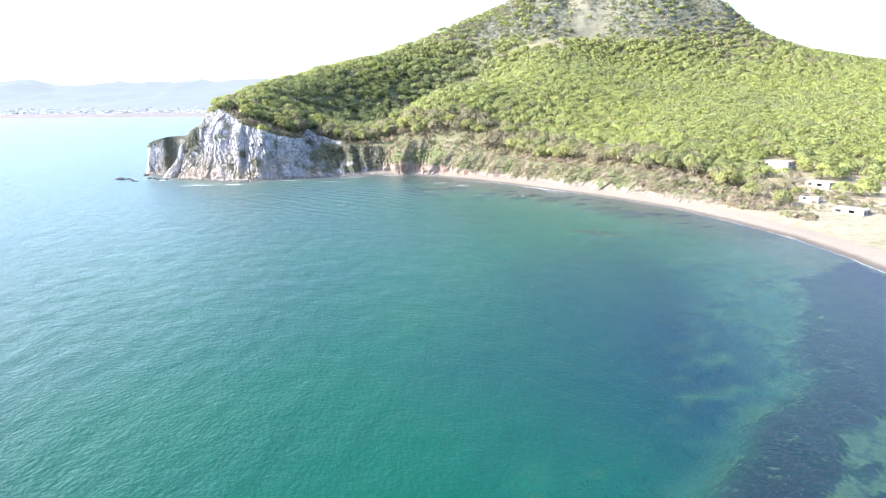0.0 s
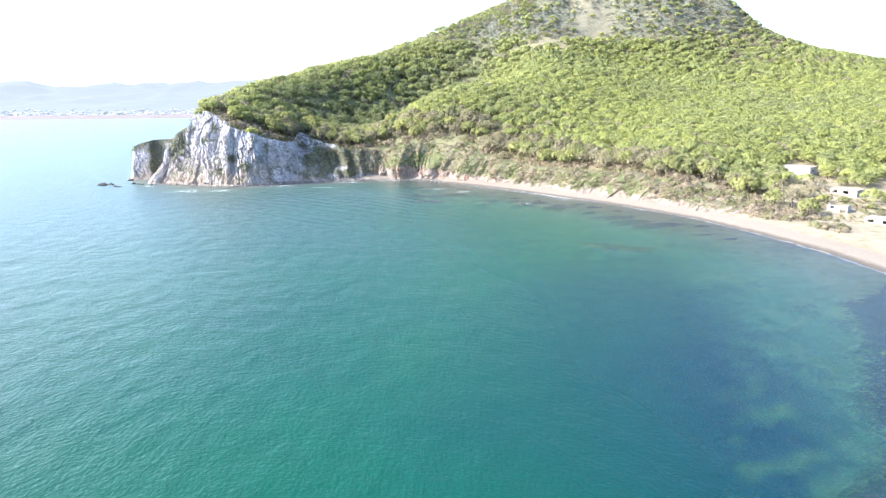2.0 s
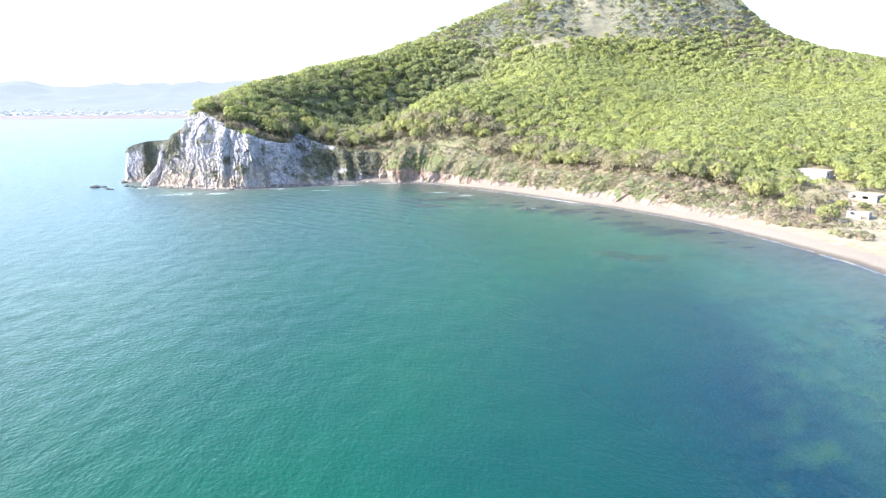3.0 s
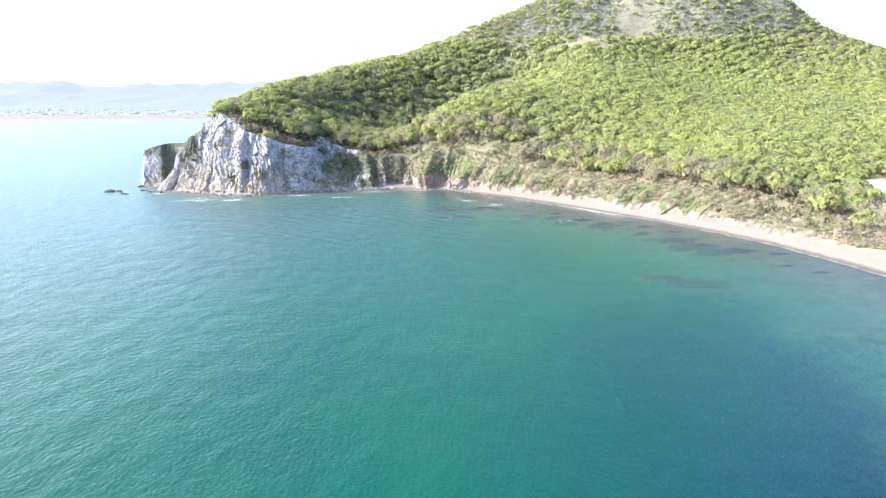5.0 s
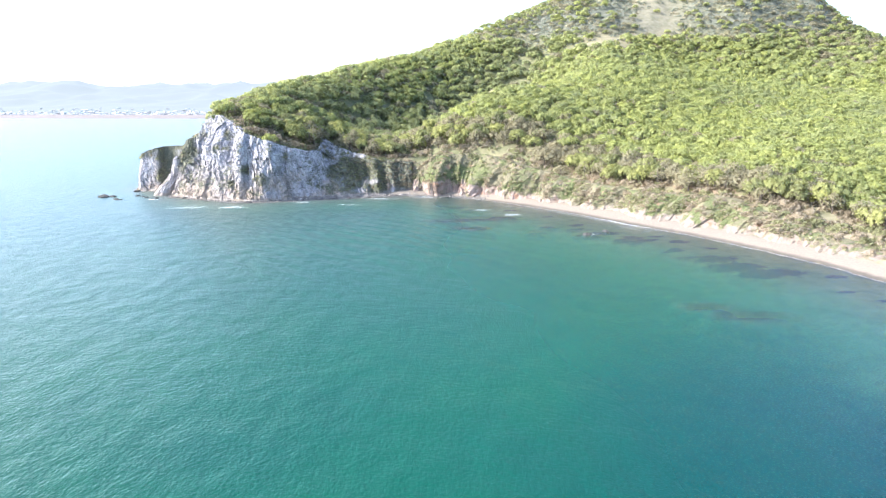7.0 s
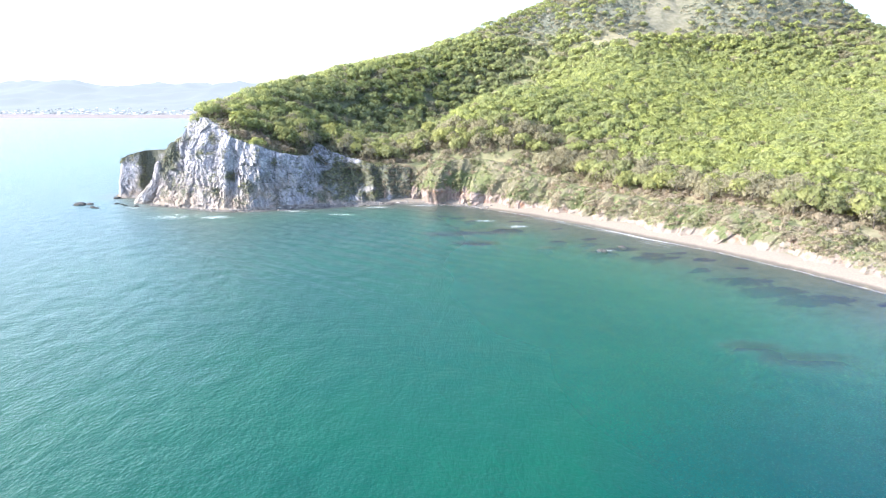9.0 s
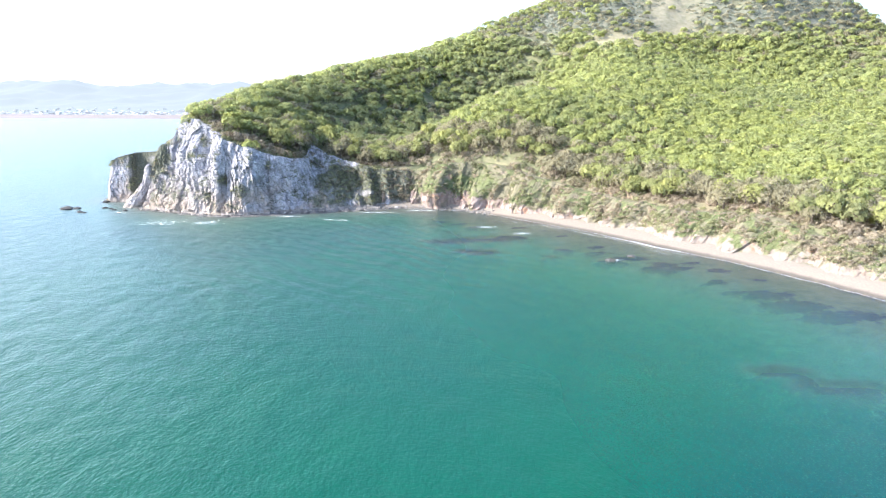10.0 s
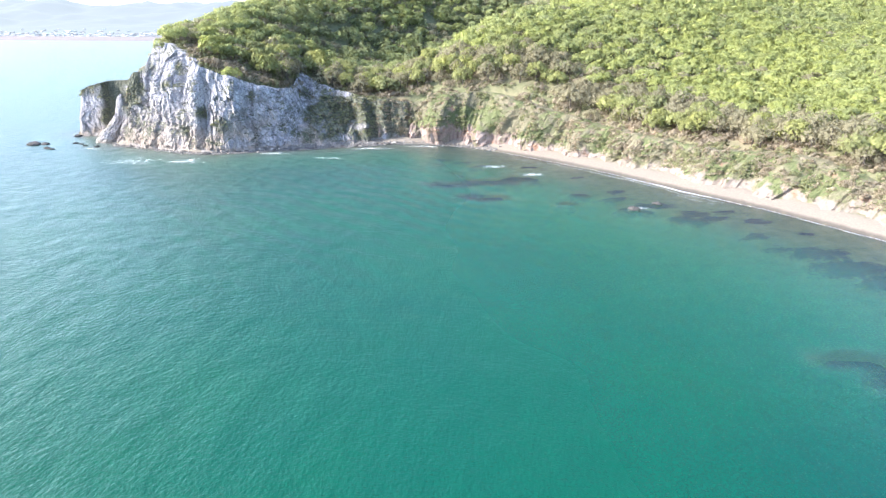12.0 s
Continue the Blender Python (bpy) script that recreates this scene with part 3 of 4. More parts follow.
# ---- the white cliff and the crumbling bank ----
def at_shore(s):
    """Place, inland direction, beach width and steepness along the shore."""
    i = np.clip(np.floor(s).astype(int), 0, len(SHORE) - 2)
    f = (s - i)[:, None]
    p = SHORE[i] * (1 - f) + SHORE[i + 1] * f
    e = 0.35
    def raw(q):
        j = np.clip(np.floor(q).astype(int), 0, len(SHORE) - 2)
        g = (q - j)[:, None]
        return SHORE[j, :2] * (1 - g) + SHORE[j + 1, :2] * g
    t = raw(s + e) - raw(s - e)
    t /= np.linalg.norm(t, axis=1)[:, None]
    return p, np.column_stack([-t[:, 1], t[:, 0]])


def face_strip(name, start, end, step, rows, rough, seed, flute, block, ease=0.0, forms=(), spurs=1.0):
    """A steep face from the shore up to the rim, fluted and broken."""
    ss = np.linspace(start, end, 4000)
    p, _ = at_shore(ss)
    run = np.concatenate([[0], np.cumsum(np.linalg.norm(np.diff(p[:, :2], axis=0), axis=1))])
    n = int(run[-1] / step)
    u = np.linspace(0, run[-1], n)
    s = np.interp(u, run, ss)
    p, inland = at_shore(s)
    dist = np.linspace(0, 40, 161)
    PX = p[:, None, 0] + inland[:, None, 0] * dist
    PY = p[:, None, 1] + inland[:, None, 1] * dist
    up = np.maximum(upland(PX, PY), 1.5)
    prof = 2.2 + np.maximum(dist[None] - p[:, 2:3], 0) * p[:, 3:4]
    over = prof >= up
    k = np.where(over.any(axis=1), over.argmax(axis=1), len(dist) - 1)
    rim_d = dist[k]
    rim_z = np.minimum(prof, up)[np.arange(n), k]
    ker = np.ones(9) / 9
    rim_d = np.convolve(np.pad(rim_d, 4, "edge"), ker, "valid")
    rim_z = np.convolve(np.pad(rim_z, 4, "edge"), ker, "valid")
    rim_z = rim_z + 0.9 * fbm(u / 3.2, 0 * u, 4.4, 3, seed + 40)
    v = np.linspace(0, 1, rows)[None, :]
    foot_d = p[:, 2:3]
    dd = foot_d + (rim_d[:, None] - foot_d) * v
    zz = 1.2 + (rim_z[:, None] - 1.2) * v
    U = np.broadcast_to(u[:, None], zz.shape)
    # foot skirt and a lip that runs back under the turf
    push = rough * (flute * ridged(U / 9, zz / 40, 0, 3, seed) + 0.5 * fbm(U / 14, zz / 9, 3.3, 3, seed + 5) + 0.25 * ridged(U / 2.6, zz / 3.0, 7.7, 3, seed + 9))
    lean = U + 0.22 * zz + 5 * fbm(U / 30, zz / 30, 6.1, 2, seed + 51)
    wob = lean + 1.6 * fbm(U / 5, zz / 5, 3.9, 3, seed + 52)
    push = push + block * (1.5 * fbm(U / 24, zz / 20, 8.8, 2, seed + 33) + 1.3 * ridged(lean / 15, zz / 55, 2.7, 2, seed + 47))
    push = push + block * (1.5 * facets(wob, zz, 9.0, 15.0, seed + 60) + 0.85 * facets(wob, zz, 3.2, 6.0, seed + 70) + 0.5 * facets(wob, zz, 1.4, 2.2, seed + 80))
    push = (push - 0.55 * block) * np.interp(p[:, 0:1], [-194, -180], [0.35, 1.0])
    push = push * np.sin(np.pi * np.clip(0.22 + 0.6 * v, 0, 1)) + 0.4
    for fx, fz, fw, fh, out in forms:
        push = push + (out * spurs if out > 0 else out) * np.exp(-((p[:, 0:1] - fx) / fw) ** 2 - ((zz - fz) / fh) ** 2)
    zz = zz + 0.4 * fbm(U / 5, zz / 5, 1.1, 3, seed + 3) * np.sin(np.pi * v)
    ends = np.clip((run[-1] - U) / 30, 0, 1)
    if ease:
        ends = np.minimum(ends, np.clip(U / ease, 0, 1))
    dd = dd - push * ends + 8 * (1 - ends) ** 2
    zz = zz - 9 * (1 - ends) ** 2
    rim_z = rim_z - 9 * (1 - ends[:, 0]) ** 2
    top = np.column_stack([rim_d + 2.5, rim_z + 0.2]), np.column_stack([rim_d + 6.0, rim_z - 2.5])
    dd = np.concatenate([np.maximum(dd[:, :1] - 2.5, -1.0), dd, top[0][:, :1], top[1][:, :1]], axis=1)
    zz = np.concatenate([np.full((n, 1), -1.0), zz, top[0][:, 1:], top[1][:, 1:]], axis=1)
    XX = p[:, None, 0] + inland[:, None, 0] * dd
    YY = p[:, None, 1] + inland[:, None, 1] * dd
    m = dd.shape[1]
    i = np.arange(n * m).reshape(n, m)
    quads = np.column_stack([i[:-1, :-1].ravel(), i[1:, :-1].ravel(), i[1:, 1:].ravel(), i[:-1, 1:].ravel()])
    me = mesh_of(name, np.column_stack([XX.ravel(), YY.ravel(), zz.ravel()]), quads, False)
    return me, XX, YY, zz


# ribs (out) and clefts (in): x, height, half-width, half-height, metres
RIBS = [(-154, 30, 5, 22, 3.2), (-145, 34, 2.6, 13, -1.8), (-138, 24, 4, 16, 1.8), (-131, 14, 3.2, 11, -2.0), (-124, 16, 3.5, 11, 2.0),
        (-117, 21, 3.5, 13, 3.4), (-111, 20, 2.2, 12, -1.6), (-155, 3, 14, 7, 3.2), (-128, 2, 12, 4, 1.8), (-84, 4, 12, 9, 3.5),
        (-62, 10, 2.2, 12, 3.0), (-53, 10, 2.5, 12, 2.5), (-44, 12, 2.6, 14, 3.6), (-29, 10, 6, 12, 3.4), (-11, 6, 4.5, 8, 4.2), (-18, 8, 2.2, 10, -1.4),
        (6, 8, 5, 9, 3.0), (15, 8, 2, 9, -1.5), (24, 7, 5, 8, 2.8), (43, 6, 6, 7, 2.4), (62, 5, 5, 6, 2.0), (78, 5, 4, 6, 2.0)]
me, cx, cy, cz = face_strip("cliff", CLIFF_FROM + 0.2, CLIFF_TO + 2.9, 0.4, 100, 1.9, 41, 0.5, 1.5, forms=RIBS)
upness = np.linspace(0, 1, cx.shape[1])[None, :] + 0 * cx
grown = np.minimum((cx + 92) / 9, 1.1) + 1.9 * fbm(cx / 5, cz / 4, 0, 4, 4) - np.clip((upness - 0.72) * 9, 0, 2) * (cx < -72) + np.clip((upness - 0.9) * 12, 0, 1) * (cx > -72) - np.clip((4 - cz) / 2, 0, 2)
nook = 1.9 - np.abs(cx + 195.5) / 3.4 + 0.8 * fbm(cx / 4, cz / 4, 0, 3, 14) - np.clip((6 - cz) / 3, 0, 2)
saddle = 1.5 - np.abs(cx + 176) / 9 + 1.2 * fbm(cx / 5, cz / 5, 0, 3, 15) - np.clip((0.62 - upness) * 6, 0, 3)
cap = np.clip((upness - 0.74) * 6, -3, 1.6) - np.clip((cx + 187) / 4, 0, 3) + 0.9 * fbm(cx / 4, cz / 3, 0, 3, 16)
ledges = [1.15 - np.hypot((cx - lx) / lw, (cz - lz) / lh) + 0.9 * fbm(cx / 3, cz / 3, 0, 3, 17)
          for lx, lz, lw, lh in ((-151, 28, 4, 3), (-133, 17, 3, 4), (-123, 12, 5, 4), (-118, 17, 3, 3), (-145, 36, 2, 4), (-141, 9, 3, 3), (-112, 24, 2, 3))]
grown = np.clip(np.maximum.reduce([grown, nook, saddle, cap] + ledges), 0, 0.92)
attribute(me, "grown", grown)
cliff = tagged(part("cliff", me, MAT_CLIFF), "pale grey limestone sea cliff, fluted and streaked", "cliff", kind="structure")
me, bx, by, bz = face_strip("bank", CLIFF_TO + 1.5, BANK_TO, 0.4, 70, 2.8, 63, 1.4, 0.8, 16.0, RIBS, 1.7)
bank = tagged(part("bank", me, MAT_BANK), "crumbling coastal bank of reddish soil and grass", "bank", kind="structure")


# ---- woods ----
def unit(v):
    return v / np.linalg.norm(v, axis=-1, keepdims=True)


def crown_shape(rng, clumps, leaf, flat=0.75, lobes=16):
    """One crown of unit radius: leaf clumps on rounded lobes, as triangles (n, 3, 3) and the outward direction of each (n, 3)."""
    k = np.arange(lobes)
    up = 1 - 1.12 * (k + 0.5) / lobes + rng.uniform(-0.12, 0.12, lobes)
    a, out = 2.4 * k + rng.uniform(-0.5, 0.5, lobes), np.sqrt(np.clip(1 - up * up, 0, 1)) * rng.uniform(0.50, 0.74, lobes)
    centre = np.column_stack([out * np.cos(a), out * np.sin(a), flat * (0.30 + 0.55 * up)])
    size = rng.uniform(0.20, 0.38, lobes)
    away = unit(centre - np.array([0, 0, 0.1]))
    i = rng.choice(lobes, clumps, p=size ** 2 / (size ** 2).sum())
    d = unit(rng.normal(size=(clumps, 3)))
    inward = (d * away[i]).sum(1) < -0.15
    d[inward] *= -1
    core = np.arange(clumps) < clumps // 4
    reach = np.where(core, 0.86, rng.uniform(0.88, 1.14, clumps))
    c = centre[i] + d * (size[i] * reach)[:, None] * np.array([1, 1, 0.9])
    n = unit(d + np.where(core, 0.3, 0.55)[:, None] * rng.normal(size=(clumps, 3)))
    t = unit(np.cross(n, rng.normal(size=(clumps, 3))))
    b = np.cross(n, t)
    s = (leaf * np.where(core, 1.8, rng.uniform(0.7, 1.35, clumps)))[:, None]
    w = rng.uniform(0.65, 1.0, (clumps, 1))
    tris = np.stack([c + s * t, c - 0.5 * s * t + 0.87 * s * b * w, c - 0.5 * s * t - 0.87 * s * b], 1)
    return tris, unit(0.5 * d + 0.4 * unit(c) + np.array([0, 0, 0.6]) + 0.2 * rng.normal(size=(clumps, 3)))


def scatter(rng, x0, x1, y0, y1, step):
    """Jittered places on a grid, every other row shifted."""
    xs, ys = np.meshgrid(np.arange(x0, x1, step), np.arange(y0, y1, step * 0.87))
    xs = xs + (np.arange(xs.shape[0]) % 2)[:, None] * step / 2
    return (xs + rng.uniform(-0.42, 0.42, xs.shape) * step).ravel(), (ys + rng.uniform(-0.42, 0.42, ys.shape) * step).ravel()


def merge(protos, x, y, z, radius, turn, tall, pick, tint):
    """All crowns as one mesh."""
    cos, tints, bends = [], [], []
    for k, (q, away) in enumerate(protos):
        w = pick == k
        if not w.any():
            continue
        c, s = np.cos(turn[w])[:, None, None], np.sin(turn[w])[:, None, None]
        r = radius[w][:, None, None]
        px = (q[None, :, :, 0] * c - q[None, :, :, 1] * s) * r + x[w][:, None, None]
        py = (q[None, :, :, 0] * s + q[None, :, :, 1] * c) * r + y[w][:, None, None]
        pz = q[None, :, :, 2] * r * tall[w][:, None, None] + z[w][:, None, None]
        cos.append(np.stack([px, py, pz], -1).reshape(-1, 3))
        tints.append(np.repeat(tint[w], q.shape[0] * 3))
        c, s = c[:, :, 0], s[:, :, 0]
        turned = np.stack([away[None, :, 0] * c - away[None, :, 1] * s, away[None, :, 0] * s + away[None, :, 1] * c, away[None, :, 2] + 0 * c], -1)
        bends.append(np.repeat(turned.reshape(-1, 3), 3, axis=0))
    co = np.concatenate(cos)
    me = mesh_of("crowns", co, np.arange(len(co)).reshape(-1, 3))
    attribute(me, "tint", np.concatenate(tints))
    directions(me, "bend", np.concatenate(bends))
    return me


RUINS_AT = [(180, 345, 11), (181, 311, 10), (164, 284, 8), (170, 267, 11), (205, 300, 6), (223, 346, 7)]
rng = np.random.default_rng(7)
tx, ty = scatter(rng, -185, 520, 290, 775, 5.5)
th, td, ta = ground_height(tx, ty)
up_slope = upland(tx, ty)
keep = (td > 6) & (th > up_slope - 4.5) & (th > np.where(tx > 130, 4, 12)) & ((tx > -157) | (ty > 530))
keep &= ~((ty < 335) & (tx > 130)) | (rng.uniform(0, 1, tx.shape) < 0.22) & (ty > 280) & (td > 24)
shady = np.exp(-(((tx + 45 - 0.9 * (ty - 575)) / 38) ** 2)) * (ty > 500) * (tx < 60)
keep &= rng.uniform(0, 1, tx.shape) > 0.42 * shady
bare_top = np.clip((th - 104) / 26, 0, 1) * np.exp(-((tx - 190) / 130) ** 2)
grassy = np.exp(-(((tx - 150) / 45) ** 2 + ((ty - 690) / 45) ** 2)) + np.exp(-(((tx - 100) / 30) ** 2 + ((ty - 640) / 16) ** 2)) + np.exp(-(((tx - 310) / 60) ** 2 + ((ty - 690) / 22) ** 2)) * 0.7
keep &= rng.uniform(0, 1, tx.shape) > np.clip(0.35 * bare_top + 0.9 * grassy, 0, 0.97)
bench = np.exp(-(((tx - 5) / 38) ** 2 + ((ty - (466 - 0.25 * tx)) / 7) ** 2))
keep &= rng.uniform(0, 1, tx.shape) > 0.85 * bench
brow = (ta > 10.6) & (ta < 16.2) & (td < 24 + 5 * fbm(tx / 9, ty / 9, 0, 2, 46)) & (tx > -146)
keep &= ~brow | (rng.uniform(0, 1, tx.shape) < 0.12)
seaward = (ta > 15.5) & (td < np.interp(ta, [16, 19, 22, 26, 28.5, 30], [16, 23, 29, 29, 26, 24]) + 9 * fbm(tx / 15, ty / 15, 0, 2, 44))
keep &= ~seaward | (rng.uniform(0, 1, tx.shape) < 0.07)
for rx, ry, rr in RUINS_AT:
    u, v = (tx - rx) * 0.86 - (ty - ry) * 0.5, (tx - rx) * 0.5 + (ty - ry) * 0.86
    keep &= ~((np.abs(u) < rr * 0.9) & (v < rr) & (v > -rr - (14 if ry < 330 else 3))) | (tx < 130)
u, v = (tx - 73) * 0.96 - (ty - 427) * 0.2, (tx - 73) * 0.2 + (ty - 427) * 0.96
keep &= ~((np.abs(u) < 4.5) & (v < 5) & (v > -6))
# what lies hidden behind the crest is left bare
keep &= ~((tx < 60) & (ty > 690 + 0.65 * tx + 40)) & (ty < 765)
tx, ty, th, td, ta = tx[keep], ty[keep], th[keep], td[keep], ta[keep]
n_trees = len(tx)
radius = rng.uniform(4.5, 6.3, n_trees) * np.where(th > 105, 0.62, 1.0)
tall = rng.uniform(0.84, 1.04, n_trees)
# crowns in the hollow take a darker tint that paints in its shade
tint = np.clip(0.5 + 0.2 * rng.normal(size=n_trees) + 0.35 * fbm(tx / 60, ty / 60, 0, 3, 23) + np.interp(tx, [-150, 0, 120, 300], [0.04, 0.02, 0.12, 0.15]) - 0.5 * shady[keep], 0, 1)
coastal = (td < np.interp(ta, [14, 20, 28, 32], [26, 54, 68, 48])) & (ta > 15) | (rng.uniform(0, 1, n_trees) < 0.02)
twiggy = rng.uniform(0, 1, n_trees) < np.where(coastal, 0.68, np.where(th > 104, 0.45, np.where((tx > 250) & (th > 76), 0.5, np.where(tx < -20, 0.2, 0.07))))
# the trees that stand along the coast are single things, the rest is woods
order = np.argsort(td + 1000 * (ta < 14))
single = np.zeros(n_trees, bool)
single[order[:230]] = True
w = ~single
near = ty < 560
close_crowns = [crown_shape(np.random.default_rng(50 + k), 320, 0.110, 0.64, 26) for k in range(7)]
far_crowns = [crown_shape(np.random.default_rng(70 + k), 180, 0.155, 0.64, 20) for k in range(7)]
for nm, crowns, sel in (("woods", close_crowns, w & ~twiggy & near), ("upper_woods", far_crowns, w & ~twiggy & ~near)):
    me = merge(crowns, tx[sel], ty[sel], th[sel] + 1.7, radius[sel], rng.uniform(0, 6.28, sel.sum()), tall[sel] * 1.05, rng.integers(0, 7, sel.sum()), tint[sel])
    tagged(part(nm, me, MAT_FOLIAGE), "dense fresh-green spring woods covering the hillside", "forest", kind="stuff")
sel = w & twiggy
thin = [crown_shape(np.random.default_rng(80 + k), 300, 0.095, 0.74, 20) for k in range(4)]
me = merge(thin, tx[sel], ty[sel], th[sel] + 1.2, radius[sel] * 0.9, rng.uniform(0, 6.28, sel.sum()), tall[sel], rng.integers(0, 4, sel.sum()), tint[sel])
tagged(part("bare_woods", me, MAT_TWIG), "greyish-brown leafless trees scattered over the slope", "forest", kind="stuff")


def tube(bm, a, b, ra, rb, sides=6):
    """A tapered limb from a to b."""
    a, b = Vector(a), Vector(b)
    m = (b - a).to_track_quat("Z", "Y").to_matrix()
    rings = []
    for p, r in ((a, ra), (b, rb)):
        rings.append([bm.verts.new(p + m @ Vector((r * math.cos(2 * math.pi * i / sides), r * math.sin(2 * math.pi * i / sides), 0))) for i in range(sides)])
    for i in range(sides):
        bm.faces.new((rings[0][i], rings[0][(i + 1) % sides], rings[1][(i + 1) % sides], rings[1][i]))
    bm.faces.new(rings[1])


def tree(seed, clumps, leaf, material, label):
    """A tree of crown radius about 3.6: tapered trunk with limbs, and a crown of leaf clumps."""
    r = random.Random(seed)
    q, away = crown_shape(np.random.default_rng(seed), clumps, leaf, 0.78, 26)
    root = new("tree")
    bm = bmesh.new()
    lean = (r.uniform(-0.5, 0.5), r.uniform(-0.5, 0.5))
    tube(bm, (0, 0, -0.6), (lean[0] * 0.5, lean[1] * 0.5, 2.0), 0.24, 0.18)
    tube(bm, (lean[0] * 0.5, lean[1] * 0.5, 1.95), (lean[0], lean[1], 4.6), 0.18, 0.07)
    for _ in range(6):
        a, z = r.uniform(0, 6.28), r.uniform(1.6, 3.2)
        tube(bm, (lean[0] * 0.5, lean[1] * 0.5, z), (2.3 * math.cos(a), 2.3 * math.sin(a), z + r.uniform(0.8, 2.0)), 0.10, 0.03, 4)
    part("trunk", bm, MAT_BARK, root)
    co = q.reshape(-1, 3) * np.array([3.6, 3.6, 4.2]) + np.array([lean[0] * 0.5, lean[1] * 0.5, 1.5])
    me = mesh_of("crown", co, np.arange(len(co)).reshape(-1, 3))
    attribute(me, "tint", np.full(len(co), 0.5))
    directions(me, "bend", np.repeat(away, 3, axis=0))
    part("crown", me, material, root)
    return tagged(root, label, "tree", "trees along the coast")


leafy = [tree(200 + k, 620, 0.098, MAT_TREE, "fresh-green broadleaf tree in young spring leaf") for k in range(5)]
bare = [tree(300 + k, 460, 0.07, MAT_TWIG, "greyish-brown tree with leafless twigs and buds") for k in range(3)]
r = random.Random(5)
used = set()
for i in np.nonzero(single)[0]:
    kind = bare if twiggy[i] else leafy
    src = kind[r.randrange(len(kind))]
    k = radius[i] / 3.6
    m = Matrix.LocRotScale((tx[i], ty[i], th[i] - 0.1), Euler((0, 0, r.uniform(0, 6.28))), (k, k, k * r.uniform(0.85, 1.15)))
    if src.name not in used:
        used.add(src.name)
        src.matrix_basis = m
    else:
        ob = copy_thing(src, m)
        ob.scale = (k, k, k * r.uniform(0.85, 1.15))

for x, y, k, h in ((147, 281, 1.35, 1.0), (153, 288, 0.8, 0.7), (163, 297, 0.9, 0.75), (171, 296, 0.7, 0.7), (158, 330, 1.2, 1.0), (166, 336, 1.0, 0.9), (186, 333, 1.0, 0.8), (176, 285, 0.7, 0.6), (186, 322, 0.9, 0.8)):
    z = float(ground_height(np.array([x * 1.0]), np.array([y * 1.0]))[0][0])
    ob = copy_thing(leafy[r.randrange(len(leafy))], pose(x, y, z - 0.1, 0, 0, r.uniform(0, 360)))
    ob.scale = (k, k, k * h)

# ---- scrub on the bank, the cliff top and the flats ----
sx, sy = scatter(rng, -218, 300, 200, 500, 2.3)
sh, sd, sa = ground_height(sx, sy)
grow = 0.5 + 0.5 * fbm(sx / 12, sy / 12, 0, 3, 91)
beach_w = np.interp(sa, [15, 21, 24, 28, 29, 40], [6, 9, 12, 12, 13, 14])
rim_near = (sh > upland(sx, sy) - 5) & (sd < 30) & (sa > 8.5) & (sa < 16) & (sx > -218)
ok = (sd > beach_w + 1) & (sd < np.interp(sa, [14, 20, 28, 34], [25, 48, 75, 170])) & (sh > 3) & (sa > 15.2) | rim_near
ok &= rng.uniform(0, 1, sx.shape) < np.clip(grow * 1.5 - 0.12, 0, 1) * (1 - 0.55 * np.exp(-(((sx - 8) / 42) ** 2 + ((sy - (466 - 0.3 * sx)) / 7) ** 2))) + 0.8 * rim_near
for rx, ry, rr in RUINS_AT + [(73, 424, 8)]:
    ok &= np.hypot(sx - rx, (sy - ry + 2) / 1.1) > rr * 0.75
sx, sy, sh, sa, sd = sx[ok], sy[ok], sh[ok], sa[ok], sd[ok]
ns = len(sx)
size = rng.uniform(0.8, 2.6, ns) * np.where(sx < 150, 1.3, 1.0) * np.where(sx > 140, 0.7, 1.0)
bush = [crown_shape(np.random.default_rng(400 + k), 110, 0.165, 0.62, 8) for k in range(5)]
browner = rng.uniform(0, 1, ns) < np.clip(0.74 + 0.9 * fbm(sx / 16, sy / 16, 0, 2, 55), 0.08, 0.95)
pick_v = rng.choice(bx.size, 4200, replace=False)
pz = bz.ravel()[pick_v]
clumped = np.clip(1.6 * (0.5 + fbm(bx.ravel()[pick_v] / 7, by.ravel()[pick_v] / 7, pz / 6, 3, 88)), 0, 1)
good = rng.uniform(0, 1, pick_v.size) < np.clip((pz - np.interp(bx.ravel()[pick_v], [-15, 20], [4, 3])) / 6, 0, 0.9) * clumped * np.interp(bx.ravel()[pick_v], [-10, 25], [0.8, 1.0])
pick_v = pick_v[good]
sx, sy, sh = (np.concatenate([a, b.ravel()[pick_v]]) for a, b in ((sx, bx), (sy, by), (sh, bz)))
steep_v = rng.choice(cx.size, 14000, replace=False)
steep_v = steep_v[(grown.ravel()[steep_v] > 0.6) & ((cx.ravel()[steep_v] > -150) | (rng.uniform(0, 1, steep_v.size) < 0.3)) & (cz.ravel()[steep_v] > 3.5) & (rng.uniform(0, 1, steep_v.size) < 0.28)]
sx, sy, sh = (np.concatenate([a, b.ravel()[steep_v]]) for a, b in ((sx, cx), (sy, cy), (sh, cz)))
rim_rows = np.arange(0, cx.shape[0], 4)
rim_rows = rim_rows[(cx[rim_rows, -3] > -156) & (rng.uniform(0, 1, rim_rows.size) < 0.8)]
sx, sy, sh = (np.concatenate([a, b[rim_rows, -2] + k * rng.uniform(-1.5, 1.5, rim_rows.size)]) for a, b, k in ((sx, cx, 1), (sy, cy, 1), (sh, cz, 0)))
extra = len(pick_v) + len(steep_v) + len(rim_rows)
